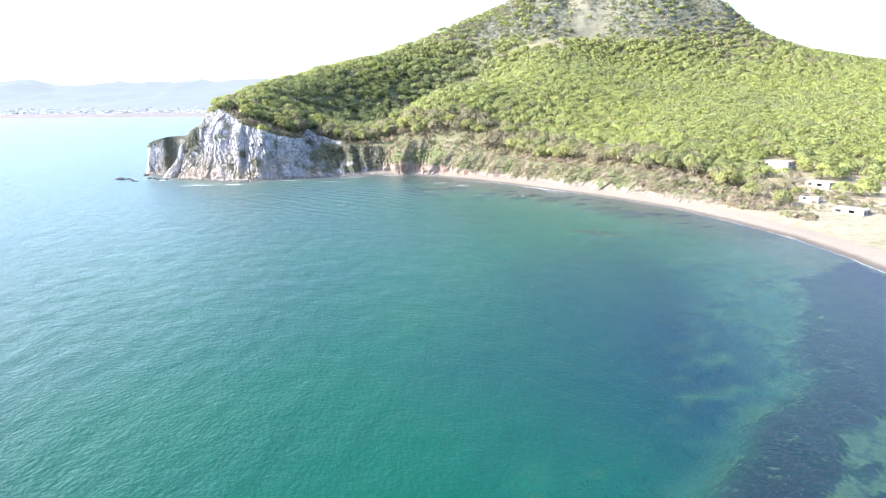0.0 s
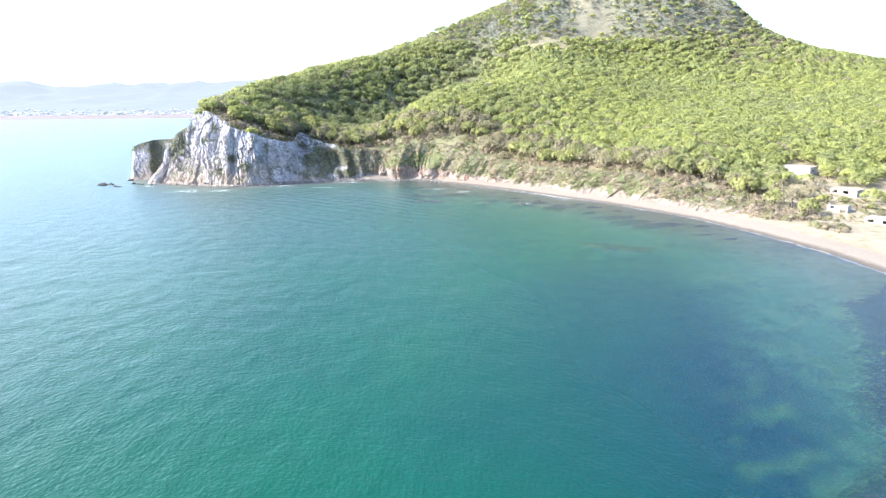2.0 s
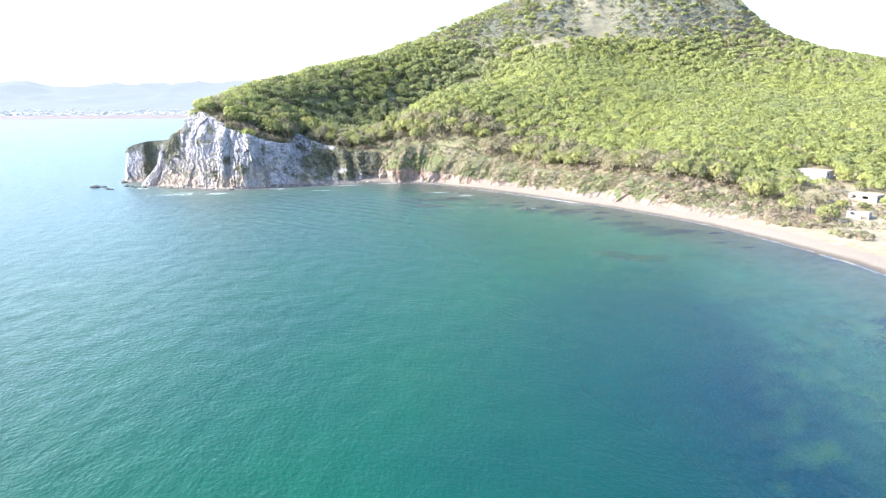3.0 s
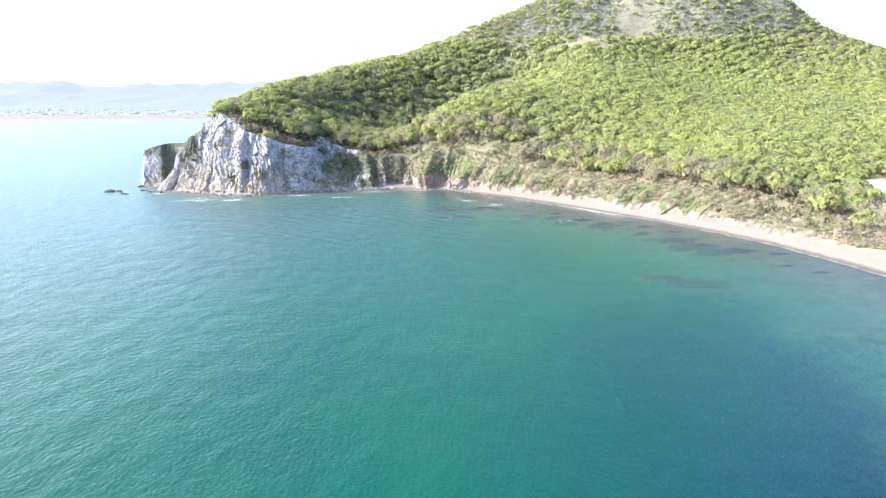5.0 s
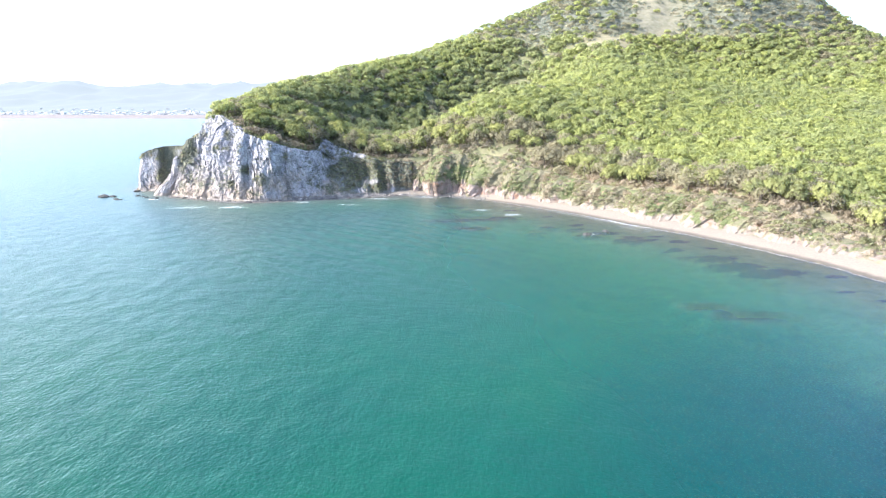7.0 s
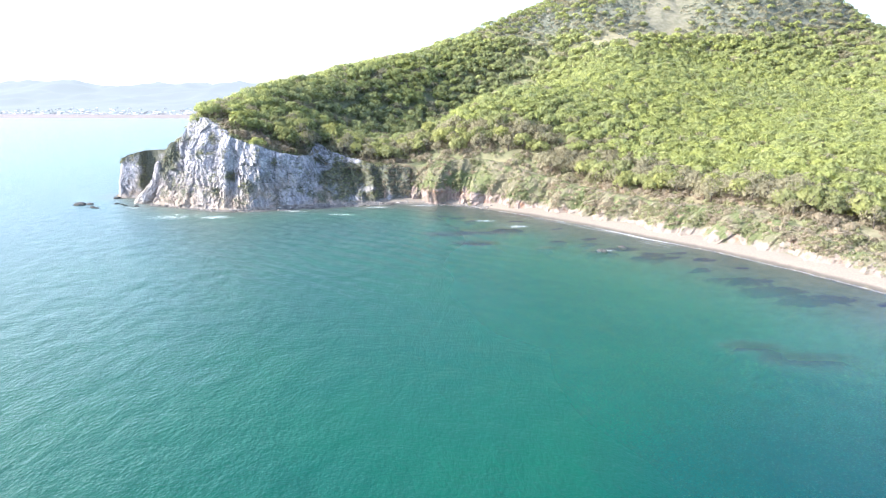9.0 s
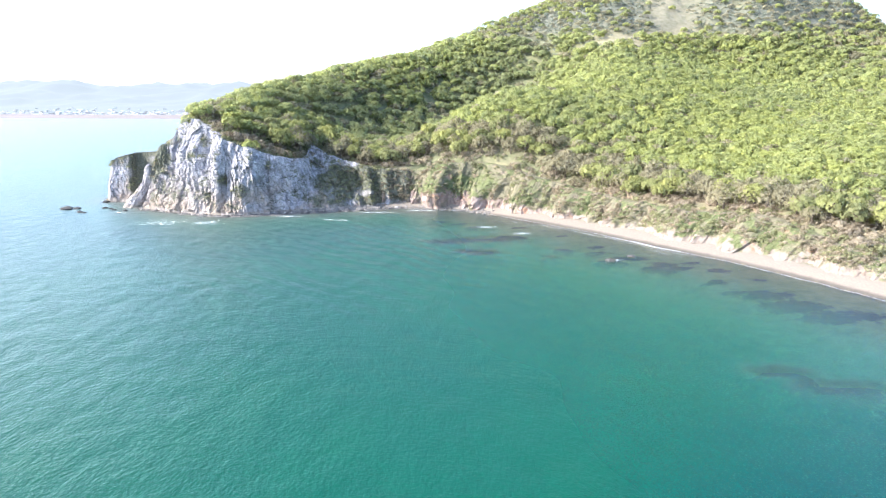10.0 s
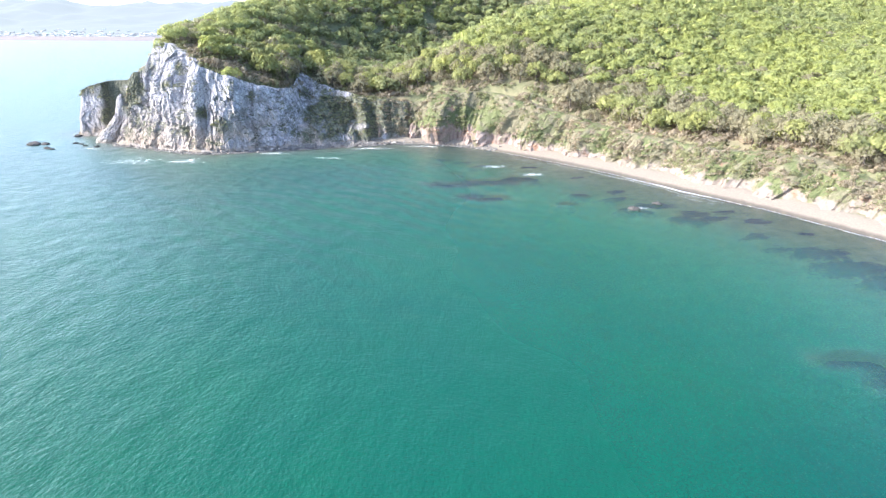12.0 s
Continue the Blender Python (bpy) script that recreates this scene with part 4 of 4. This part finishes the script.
size = np.concatenate([size, rng.uniform(0.5, 1.7, len(pick_v)), rng.uniform(0.4, 1.3, len(steep_v)), rng.uniform(0.6, 1.9, len(rim_rows))])
patchy = fbm(sx[-extra:] / 11, sy[-extra:] / 11, 0, 2, 57)
browner = np.concatenate([browner, rng.uniform(0, 1, extra) < np.where(sx[-extra:] < -60, 0.22, np.clip(0.62 + 1.3 * patchy, 0.1, 0.95))])
for nm, w, mt, lb in (("scrub", ~browner, MAT_SCRUB, "low green scrub on the coastal bank"), ("dry_scrub", browner, MAT_DRY, "dry brown brushwood on the coastal bank")):
    me = merge(bush, sx[w], sy[w], sh[w] - 0.2, size[w], rng.uniform(0, 6.28, w.sum()), rng.uniform(0.7, 1.1, w.sum()), rng.integers(0, 5, w.sum()), np.clip(rng.uniform(0.1, 0.8, w.sum()), 0, 1))
    tagged(part(nm, me, mt), lb, "scrub", kind="stuff")


qx, qy = scatter(rng, 10, 480, 600, 765, 2.7)
qh, _, _ = ground_height(qx, qy)
open_ground = np.exp(-(((qx - 150) / 22) ** 2 + ((qy - 680) / 40) ** 2)) + np.exp(-(((qx - 105) / 30) ** 2 + ((qy - 640) / 14) ** 2))
ok = (qh > 92) & (rng.uniform(0, 1, qx.shape) < np.clip(0.78 - 0.85 * open_ground + 0.5 * fbm(qx / 20, qy / 20, 0, 3, 33), 0, 1))
qx, qy, qh = qx[ok], qy[ok], qh[ok]
nq = len(qx)
dull = rng.uniform(0, 1, nq) < np.interp(qx, [150, 300], [0.25, 0.7])
for nm, w, mt, lb in (("hill_scrub", ~dull, MAT_HIGH, "dark green scrub between the summit rocks"), ("dry_hill_scrub", dull, MAT_TWIG, "brownish leafless scrub under the summit")):
    me = merge(bush, qx[w], qy[w], qh[w] - 0.3, rng.uniform(0.9, 2.4, w.sum()), rng.uniform(0, 6.28, w.sum()), rng.uniform(0.7, 1.1, w.sum()), rng.integers(0, 5, w.sum()), rng.uniform(0, 0.35, w.sum()))
    tagged(part(nm, me, mt), lb, "scrub", kind="stuff")


# ---- rocks ----
def boulder(seed, label, material, squash=0.6):
    bm = bmesh.new()
    bmesh.ops.create_icosphere(bm, subdivisions=3, radius=1.0)
    for v in bm.verts:
        c = v.co.copy()
        f = 1 + 0.35 * noise.noise(c * 1.3 + Vector((seed, 0, 0))) + 0.18 * noise.noise(c * 3.1 + Vector((0, seed, 0)))
        v.co = Vector((c.x * f, c.y * f * 0.8, c.z * f * squash))
    return tagged(part("boulder", bm, material), label, "rock", "boulders at the water's edge")


def pinnacle(x, y, top, lean, broad, material, label):
    bm = bmesh.new()
    bmesh.ops.create_icosphere(bm, subdivisions=4, radius=1.0)
    for v in bm.verts:
        c = v.co.copy()
        c2 = c + Vector((x * 0.37, y * 0.21, 0))
        f = 1 + 0.4 * noise.noise(c2 * 1.7) + 0.25 * noise.noise(c2 * 4.3) + 0.12 * noise.noise(c2 * 9.1)
        k = (c.z + 1) / 2
        wide = broad * (1 - 0.7 * k)
        v.co = Vector((c.x * f * wide + lean[0] * k, c.y * f * wide * 1.2 + lean[1] * k, -1.5 + (top + 1.5) * k ** 0.8))
    me = bpy.data.meshes.new("rock_pinnacle")
    bm.to_mesh(me)
    bm.free()
    attribute(me, "grown", np.zeros(len(me.vertices)))
    ob = part("rock_pinnacle", me, material)
    ob.location = (x, y, 0)
    return tagged(ob, label, "rock")




def finger(x, y, top, lean, foot, neck, material, label):
    """A standing splinter of rock: broad foot, narrow neck, blunt head."""
    rings, sides = 44, 40
    k, a = np.meshgrid(np.linspace(0, 1, rings), np.linspace(0, 2 * math.pi, sides, endpoint=False), indexing="ij")
    wide = np.interp(k, [0, 0.18, 0.38, 0.55, 0.8, 0.93, 1.0], [foot, foot * 0.92, foot * 0.62, neck * 1.25, neck, neck * 0.95, neck * 0.25])
    z = -1.5 + (top + 1.5) * k
    px, py = np.cos(a), np.sin(a)
    wide = wide * (1 + 0.22 * fbm(px * 1.4 + x, py * 1.4, z / 6, 3, 131) + 0.16 * facets(a * 3, z, 0.9, 4.0, 133) * np.sin(math.pi * k) + 0.10 * fbm(px * 5, py * 5, z / 1.6, 3, 135))
    drift = np.interp(k, [0, 0.3, 0.6, 1.0], [0, 0.35, 0.85, 1.0])
    co = np.column_stack([(px * wide + lean[0] * drift).ravel(), (py * wide * 0.85 + lean[1] * drift).ravel(), z.ravel()])
    i = np.arange(rings * sides).reshape(rings, sides)
    n = np.roll(i, -1, axis=1)
    me = mesh_of("rock_finger", co, np.column_stack([i[:-1].ravel(), n[:-1].ravel(), n[1:].ravel(), i[1:].ravel()]))
    attribute(me, "grown", np.zeros(len(co)))
    ob = part("rock_finger", me, material)
    ob.location = (x, y, 0)
    return tagged(ob, label, "rock")


finger(-189.5, 448.0, 22.5, (10.0, 1.5), 5.6, 1.9, MAT_CLIFF, "leaning finger of pale limestone beside the cliff")
for ox, oy, oh, ow in ((-9, 447, 11, 5.5), (-15, 450, 7, 4.0), (-27, 454, 6, 3.5), (-41, 458, 13, 4.0), (-49, 458, 8, 3.2), (-57, 456, 14, 3.5), (3, 441, 5, 3.5)):
    pinnacle(ox, oy, oh, (1.5, 5.0), ow, MAT_BANK, "crumbling reddish rock outcrop at the foot of the bank")

pinnacle(95, 372, 8.0, (2.0, 4.0), 3.2, MAT_PALE, "pale chalky rock at the back of the beach")
pinnacle(133, 299, 7.0, (1.5, 2.0), 2.6, MAT_PALE, "pale rock standing in the scrub above the beach")

dark_b = [boulder(3.1 * k + 1, "dark wet boulder in the shallows", MAT_ROCK, 0.5) for k in range(3)]
pale_b = [boulder(5.7 * k + 2, "pale limestone boulder at the cliff foot", MAT_PALE, 0.65) for k in range(3)]
spots = [(-219, 438, 3.6, 0.5, 0), (-214, 439, 2.2, 0.3, 0), (-206, 428, 1.6, 0.5, 0), (-203, 427, 1.3, 0.4, 0), (-201, 442, 1.4, 0.5, 0), (-197, 440, 1.0, 0.4, 0),
         (-212, 462, 1.8, 0.8, 0), (-193, 436, 1.2, 0.4, 0), (-186, 434, 1.3, 0.5, 0), (38, 341, 2.0, -0.5, 0), (47, 348, 1.7, -0.4, 0)]
for k in range(70):
    s = r.uniform(9.2, 19.5)
    p, inl = at_shore(np.array([s]))
    d = r.uniform(-1.5, 3.0)
    q = r.uniform(0.4, 1.5)
    spots.append((p[0, 0] + inl[0, 0] * d, p[0, 1] + inl[0, 1] * d, q, 0.3 + 0.3 * q, 1 if d > 0.3 and r.random() < 0.75 else 0))
for k in range(70):
    p, inl = at_shore(np.array([r.uniform(12.4, 16.6)]))
    d, q = r.gauss(-0.2, 1.1), r.uniform(0.35, 1.3)
    spots.append((p[0, 0] + inl[0, 0] * d, p[0, 1] + inl[0, 1] * d, q, 0.25 + 0.4 * q, 0))
used = set()
for x, y, s, z, pale_one in spots:
    kind = pale_b if pale_one else dark_b
    src = kind[r.randrange(3)]
    m = Matrix.LocRotScale((x, y, z * 0.35), Euler((0, 0, r.uniform(0, 6.28))), (s, s, s * r.uniform(0.6, 1.0)))
    if src.name not in used:
        used.add(src.name)
        src.matrix_basis = m
    else:
        ob = copy_thing(src, m)
        ob.scale = m.to_scale()


ico = bmesh.new()
bmesh.ops.create_icosphere(ico, subdivisions=1, radius=1.0)
ico_v = np.array([v.co[:] for v in ico.verts])
ico_f = np.array([[v.index for v in f.verts] for f in ico.faces])
ico.free()
ns_r = 4200
rs = np.where(rng.uniform(0, 1, ns_r) < 0.7, rng.uniform(9.0, 16.5, ns_r), rng.uniform(9.0, 20.5, ns_r))
rp, rin = at_shore(rs)
rd = rng.normal(0.5, 1.4, ns_r)
rsz = rng.uniform(0.18, 0.75, ns_r)
shape = ico_v[None] * rng.uniform(0.6, 1.3, (ns_r, len(ico_v), 1)) * rsz[:, None, None] * np.array([1.2, 1.0, 0.75])
base = np.column_stack([rp[:, 0] + rin[:, 0] * rd, rp[:, 1] + rin[:, 1] * rd, np.clip(0.9 * rd / 2, -0.1, 1.6) + 0.1])
co = (shape + base[:, None, :]).reshape(-1, 3)
faces = (ico_f[None] + (np.arange(ns_r) * len(ico_v))[:, None, None]).reshape(-1, 3)
tagged(part("rubble", mesh_of("rubble", co, faces), MAT_RUBBLE), "grey and dark stones strewn along the cliff foot", "stones", kind="stuff")


# ---- ruined concrete houses ----
def box(bm, x0, x1, y0, y1, z0, z1):
    v = [bm.verts.new((x, y, z)) for z in (z0, z1) for y in (y0, y1) for x in (x0, x1)]
    for f in ((0, 2, 3, 1), (4, 5, 7, 6), (0, 1, 5, 4), (1, 3, 7, 5), (3, 2, 6, 7), (2, 0, 4, 6)):
        bm.faces.new([v[i] for i in f])


def wall_with_holes(length, height, thick, holes):
    """A wall along x from 0, its outside at y = 0; holes are x0, x1, z0, z1 in order along it."""
    bm = bmesh.new()
    x = 0.0
    for a, b, c, d in holes:
        if a > x:
            box(bm, x, a, 0, thick, -1.5, height)
        box(bm, a, b, 0, thick, -1.5, c)
        if d < height:
            box(bm, a, b, 0, thick, d, height)
        x = b
    if x < length:
        box(bm, x, length, 0, thick, -1.5, height)
    return bm


def ruin(name, x, y, z, turn, w, d, h, front, side, label, wall_mat, roof=True, side_mat=None, back_h=None, roof_mat=None):
    """A flat-roofed concrete shell: front, two sides, back, roof slab."""
    root = new(name)
    t = 0.3
    part("wall", wall_with_holes(w, h, t, front), wall_mat, root, "front wall with empty window openings")
    for at in (0, w - t):
        ob = part("wall", wall_with_holes(d - 2 * t - 0.004, h, t, side), side_mat or wall_mat, root)
        ob.matrix_basis = Matrix.Translation((at + t, t + 0.002, 0)) @ Matrix.Rotation(math.pi / 2, 4, "Z")
    ob = part("wall", wall_with_holes(w, back_h or h, t, []), side_mat or wall_mat, root)
    ob.matrix_basis = Matrix.Translation((0, d - t, 0))
    if roof:
        bm = bmesh.new()
        box(bm, -0.35, w + 0.35, -0.35, d + 0.3, h + 0.003, h + 0.28)
        bmesh.ops.bevel(bm, geom=bm.edges[:], offset=0.04, segments=1, affect="EDGES")
        part("roof", bm, roof_mat or MAT_CONCRETE, root, "flat concrete roof slab")
    root.matrix_basis = pose(x, y, z, 0, 0, turn)
    return tagged(root, label, "ruin", "ruined concrete houses")


ruin("ruined_house", 169.5, 346, 13.2, -50, 14, 9, 4.0, [(0.5, 4.0, 0.9, 3.0)], [(2, 4, 1.5, 3)], "large whitewashed ruined house with a flat roof among trees", MAT_CONCRETE, roof_mat=MAT_DUSTROOF)
# where given, side_mat is a darker grey that paints shade on sides and back
ruin("ruined_house", 174.3, 311, 7.3, -55, 11, 8, 3.0, [(0.8, 2.9, 1.3, 2.5), (5.4, 7.6, 1.3, 2.5)], [(1.0, 2.6, 1.4, 2.4), (4.2, 6.2, 1.0, 2.5)], "whitewashed single-storey ruin with empty windows in dry grass", MAT_CONCRETE, side_mat=MAT_DARKWALL, roof_mat=MAT_DUSTROOF)
ruin("ruined_house", 157.2, 285, 4.8, -45, 7.5, 6, 2.5, [(1.2, 2.8, 1.1, 2.1), (4.8, 7.0, -0.5, 2.6)], [], "small broken concrete ruin without a roof", MAT_CONCRETE, roof=False, back_h=1.6)
ruin("ruined_house", 161, 267, 2.1, -55, 12, 7, 2.8, [(1.2, 3.4, 1.3, 2.4), (6.4, 8.6, 1.3, 2.4)], [(1.0, 2.6, 1.3, 2.3), (3.8, 5.4, 1.3, 2.3)], "long whitewashed ruin with a flat roof near the beach", MAT_CONCRETE, side_mat=MAT_DARKWALL, roof_mat=MAT_DUSTROOF)
ruin("ruined_house", 200, 300, 5.6, -40, 7, 6, 2.6, [(1.0, 2.2, 0.2, 2.0)], [], "small whitewashed concrete ruin in the grass", MAT_CONCRETE)
ruin("ruined_house", 217, 345, 14.5, 4, 11, 6, 2.6, [(3, 5, 0.2, 2.2)], [], "roofless ruin of reddish brick among trees", MAT_BRICK, roof=False, back_h=2.2)


def hut(x, y, z, turn):
    root = new("hut")
    bm = bmesh.new()
    box(bm, -2.6, 2.6, -1.8, 1.8, -1.0, 2.3)
    part("wall", bm, MAT_DARKWALL, root)
    bm = bmesh.new()
    box(bm, -3.0, 3.0, -2.3, 2.2, 2.303, 2.45)
    ob = part("roof", bm, MAT_ROOF, root, "pale sheet roof")
    ob.matrix_basis = pose(0, 0, 0.15, 6, 0, 0)
    root.matrix_basis = pose(x, y, z, 0, 0, turn)
    return tagged(root, "small hut with a pale sheet roof among bushes", "hut")


hut(73, 427, 20.4, -30)


# ---- foam ----
def foam_patch(bm, x, y, a, b, turn, seed, z=0.05):
    rnd = random.Random(seed)
    n = 14
    ring = []
    for i in range(n):
        t = 2 * math.pi * i / n
        k = rnd.uniform(0.55, 1.1)
        px, py = a * k * math.cos(t), b * k * math.sin(t)
        ring.append((x + px * math.cos(turn) - py * math.sin(turn), y + px * math.sin(turn) + py * math.cos(turn)))
    lo = [bm.verts.new((p[0], p[1], 0.0)) for p in ring]
    hi = [bm.verts.new((x + (p[0] - x) * 0.8, y + (p[1] - y) * 0.8, z)) for p in ring]
    bm.faces.new(hi)
    for i in range(n):
        bm.faces.new((lo[i], lo[(i + 1) % n], hi[(i + 1) % n], hi[i]))


bm = bmesh.new()
for i, (x, y, a, b, k) in enumerate([(-153, 403, 9, 5, 13), (-132, 405, 6, 3, 8), (-73, 415, 5, 1, 3), (10.8, 388, 3.5, 1.4, 4), (-4, 402, 4, 1.2, 3),
                                     (-186, 430, 5, 1.5, 4), (-60, 438, 8, 1.2, 6), (-35, 446, 8, 1.2, 6), (40, 342, 2, 0.7, 2), (-100, 424, 6, 1.0, 4)]):
    for j in range(k * 9):
        foam_patch(bm, x + r.gauss(0, a * 0.55), y + r.gauss(0, b * 0.8), r.uniform(0.2, 1.2), r.uniform(0.05, 0.24), r.uniform(-0.5, 0.5), 100 * i + j)
tagged(part("foam", bm, MAT_FOAM), "broken white foam round the rocks", "foam", kind="stuff")

bm = bmesh.new()


def surf_line(bm, start, end, out, width, swing, seed):
    """A ragged ribbon of foam that follows the shore, broken where it thins out."""
    s, prev = start, None
    while s < end:
        p, inl = at_shore(np.array([s]))
        off = swing * noise.noise(Vector((s * 3.1, seed, 0))) + 0.4 * noise.noise(Vector((s * 11, 3 + seed, 0))) - out
        wd = width(s) + 0.18 * noise.noise(Vector((s * 1.3, 7 + seed, 0))) + 0.12 * noise.noise(Vector((s * 9, 9 + seed, 0)))
        a = Vector((p[0, 0] + inl[0, 0] * off, p[0, 1] + inl[0, 1] * off, 0.06))
        b = Vector((p[0, 0] + inl[0, 0] * (off - wd), p[0, 1] + inl[0, 1] * (off - wd), 0.03))
        cur = (bm.verts.new(a), bm.verts.new(b)) if wd > 0.06 else None
        if prev and cur:
            bm.faces.new((prev[0], cur[0], cur[1], prev[1]))
        prev = cur
        s += 0.03


surf_line(bm, 17.2, 32.0, 1.3, lambda s: 0.22 + 1.1 * math.exp(-((s - 23.9) / 0.45) ** 2) + 0.15 * math.exp(-((s - 26.0) / 0.6) ** 2), 0.9, 0)
surf_line(bm, 22.2, 24.6, 4.5, lambda s: 0.12 + 0.2 * math.exp(-((s - 23.2) / 0.3) ** 2), 1.6, 21)
surf_line(bm, 20.0, 25.5, 8.5, lambda s: 0.02, 2.2, 43)
tagged(part("surf", bm, MAT_FOAM), "thin white line of surf along the beach", "surf", kind="stuff")

# ---- the far shore: sand, town, pale hills ----
hx = np.linspace(-4200, 900, 180)
hy = np.linspace(2700, 4700, 70)
HX, HY = np.meshgrid(hx, hy)


def hill_height(x, y):
    rise = np.clip((y - 3000) / 1300, 0, 1) ** 1.3
    crest = 125 + 60 * fbm(x / 520, y / 700, 0, 4, 61) + 50 * np.exp(-((x + 1250) / 380) ** 2) + 45 * np.exp(-((x + 2700) / 420) ** 2)
    return 9 + 0.06 * np.clip(y - 2780, 0, 300) + rise * crest * np.where(y > 4500, 0.6, 1) + 38 * np.clip(ridged(x / 330, y / 300, 0, 3, 66), 0, 1) * np.clip((y - 3050) / 500, 0, 1)


HZ = hill_height(HX, HY)
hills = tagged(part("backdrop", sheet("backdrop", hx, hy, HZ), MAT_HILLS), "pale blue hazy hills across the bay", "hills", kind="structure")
fx, fy = np.linspace(-4200, 900, 120), np.array([2540, 2570, 2640, 2720, 2800])
FX, FY = np.meshgrid(fx, fy)
FZ = np.array([-0.5, 3.0, 8.0, 11.0, 11.0])[:, None] + 0 * FX
FY = FY + 40 * fbm(FX / 400, 0 * FX, 0, 2, 70)
me = sheet("far_beach", fx, fy, FZ)
co = np.column_stack([FX.ravel(), FY.ravel(), FZ.ravel()]).astype(np.float32)
me.vertices.foreach_set("co", co.ravel())
me.update()
tagged(part("far_beach", me, MAT_FARSAND), "long pale sand beach across the bay", "beach", kind="structure")


def town_house(name, w, d, h, roof_mat, wall_mat, gable, label):
    root = new(name)
    bm = bmesh.new()
    box(bm, -w / 2, w / 2, -d / 2, d / 2, -14, h)
    part("wall", bm, wall_mat, root)
    bm = bmesh.new()
    if gable:
        v = [bm.verts.new(c) for c in ((-w / 2 - 1, -d / 2 - 1, h), (w / 2 + 1, -d / 2 - 1, h), (w / 2 + 1, d / 2 + 1, h), (-w / 2 - 1, d / 2 + 1, h), (-w / 2 - 1, 0, h + d * 0.3), (w / 2 + 1, 0, h + d * 0.3))]
        for f in ((0, 1, 5, 4), (2, 3, 4, 5), (1, 2, 5), (3, 0, 4), (3, 2, 1, 0)):
            bm.faces.new([v[i] for i in f])
    else:
        box(bm, -w / 2 - 0.6, w / 2 + 0.6, -d / 2 - 0.6, d / 2 + 0.6, h + 0.01, h + 1.2)
    part("roof", bm, roof_mat, root)
    return tagged(root, label, "house", "houses of the town across the bay")


MAT_TEAL = plain("teal_roof", (0.34, 0.46, 0.48), (0.44, 0.55, 0.57), 0.1)
MAT_RUSTROOF = plain("brown_roof", (0.36, 0.33, 0.32), (0.46, 0.43, 0.42), 0.1)
kinds = [town_house("far_house", 34, 16, 8, MAT_ROOF, MAT_DARKWALL, True, "white house in the hazy far town"),
         town_house("far_hall", 70, 24, 9, MAT_TEAL, MAT_CONCRETE, True, "long hall with a teal roof in the far town"),
         town_house("far_block", 46, 16, 22, MAT_ROOF, MAT_CONCRETE, False, "pale apartment block in the far town"),
         town_house("far_house", 28, 18, 7, MAT_RUSTROOF, MAT_DARKWALL, True, "house with a brown roof in the far town")]
# the many small houses behind them, too far to tell apart
count = 520
ux, uy = rng.uniform(-2350, -430, count), 2775 + rng.exponential(140, count)
keep = uy < 3150
ux, uy = ux[keep], uy[keep]
count = len(ux)
uz = hill_height(ux, uy)
shell = np.array([(-1, -1, -1), (1, -1, -1), (1, 1, -1), (-1, 1, -1), (-1, -1, 0.6), (1, -1, 0.6), (1, 1, 0.6), (-1, 1, 0.6), (-1, 0, 1), (1, 0, 1)], float)
skin = np.array([(0, 1, 5), (0, 5, 4), (1, 2, 6), (1, 6, 5), (2, 3, 7), (2, 7, 6), (3, 0, 4), (3, 4, 7), (4, 5, 9), (4, 9, 8), (6, 7, 8), (6, 8, 9), (5, 6, 9), (7, 4, 8)])
half = np.stack([rng.uniform(3, 8, count), rng.uniform(3, 5, count), rng.uniform(1.6, 3.4, count)], 1)
co = shell[None] * half[:, None, :] + np.stack([ux, uy, uz + half[:, 2] * 0.7], 1)[:, None, :]
faces = skin[None] + (np.arange(count) * len(shell))[:, None, None]
m = Nodes("small_house_paint")
m.done(m.ramp(m.node("ShaderNodeNewGeometry").outputs["Random Per Island"], (0.0, (0.27, 0.27, 0.275)), (0.5, (0.34, 0.345, 0.35)), (0.75, (0.29, 0.34, 0.355)), (1.0, (0.42, 0.42, 0.42))), 0.8)
tagged(part("distant_houses", mesh_of("distant_houses", co.reshape(-1, 3), faces.reshape(-1, 3)), m.mat), "many small pale houses of the hazy far town", "houses", kind="stuff")
for k in range(300):
    x = r.uniform(-2300, -450)
    y = 2775 + min(abs(r.gauss(0, 1)) * 110, 300)
    z = float(hill_height(np.array([x]), np.array([y]))[0])
    q = r.choices(range(4), (5, 2, 2, 4))[0]
    m = pose(x, y, z, 0, 0, r.uniform(-20, 20)) @ Matrix.Scale(r.uniform(0.2, 0.4), 4)
    ob = kinds[k] if k < 4 else copy_thing(kinds[q], m)
    ob.matrix_basis = m
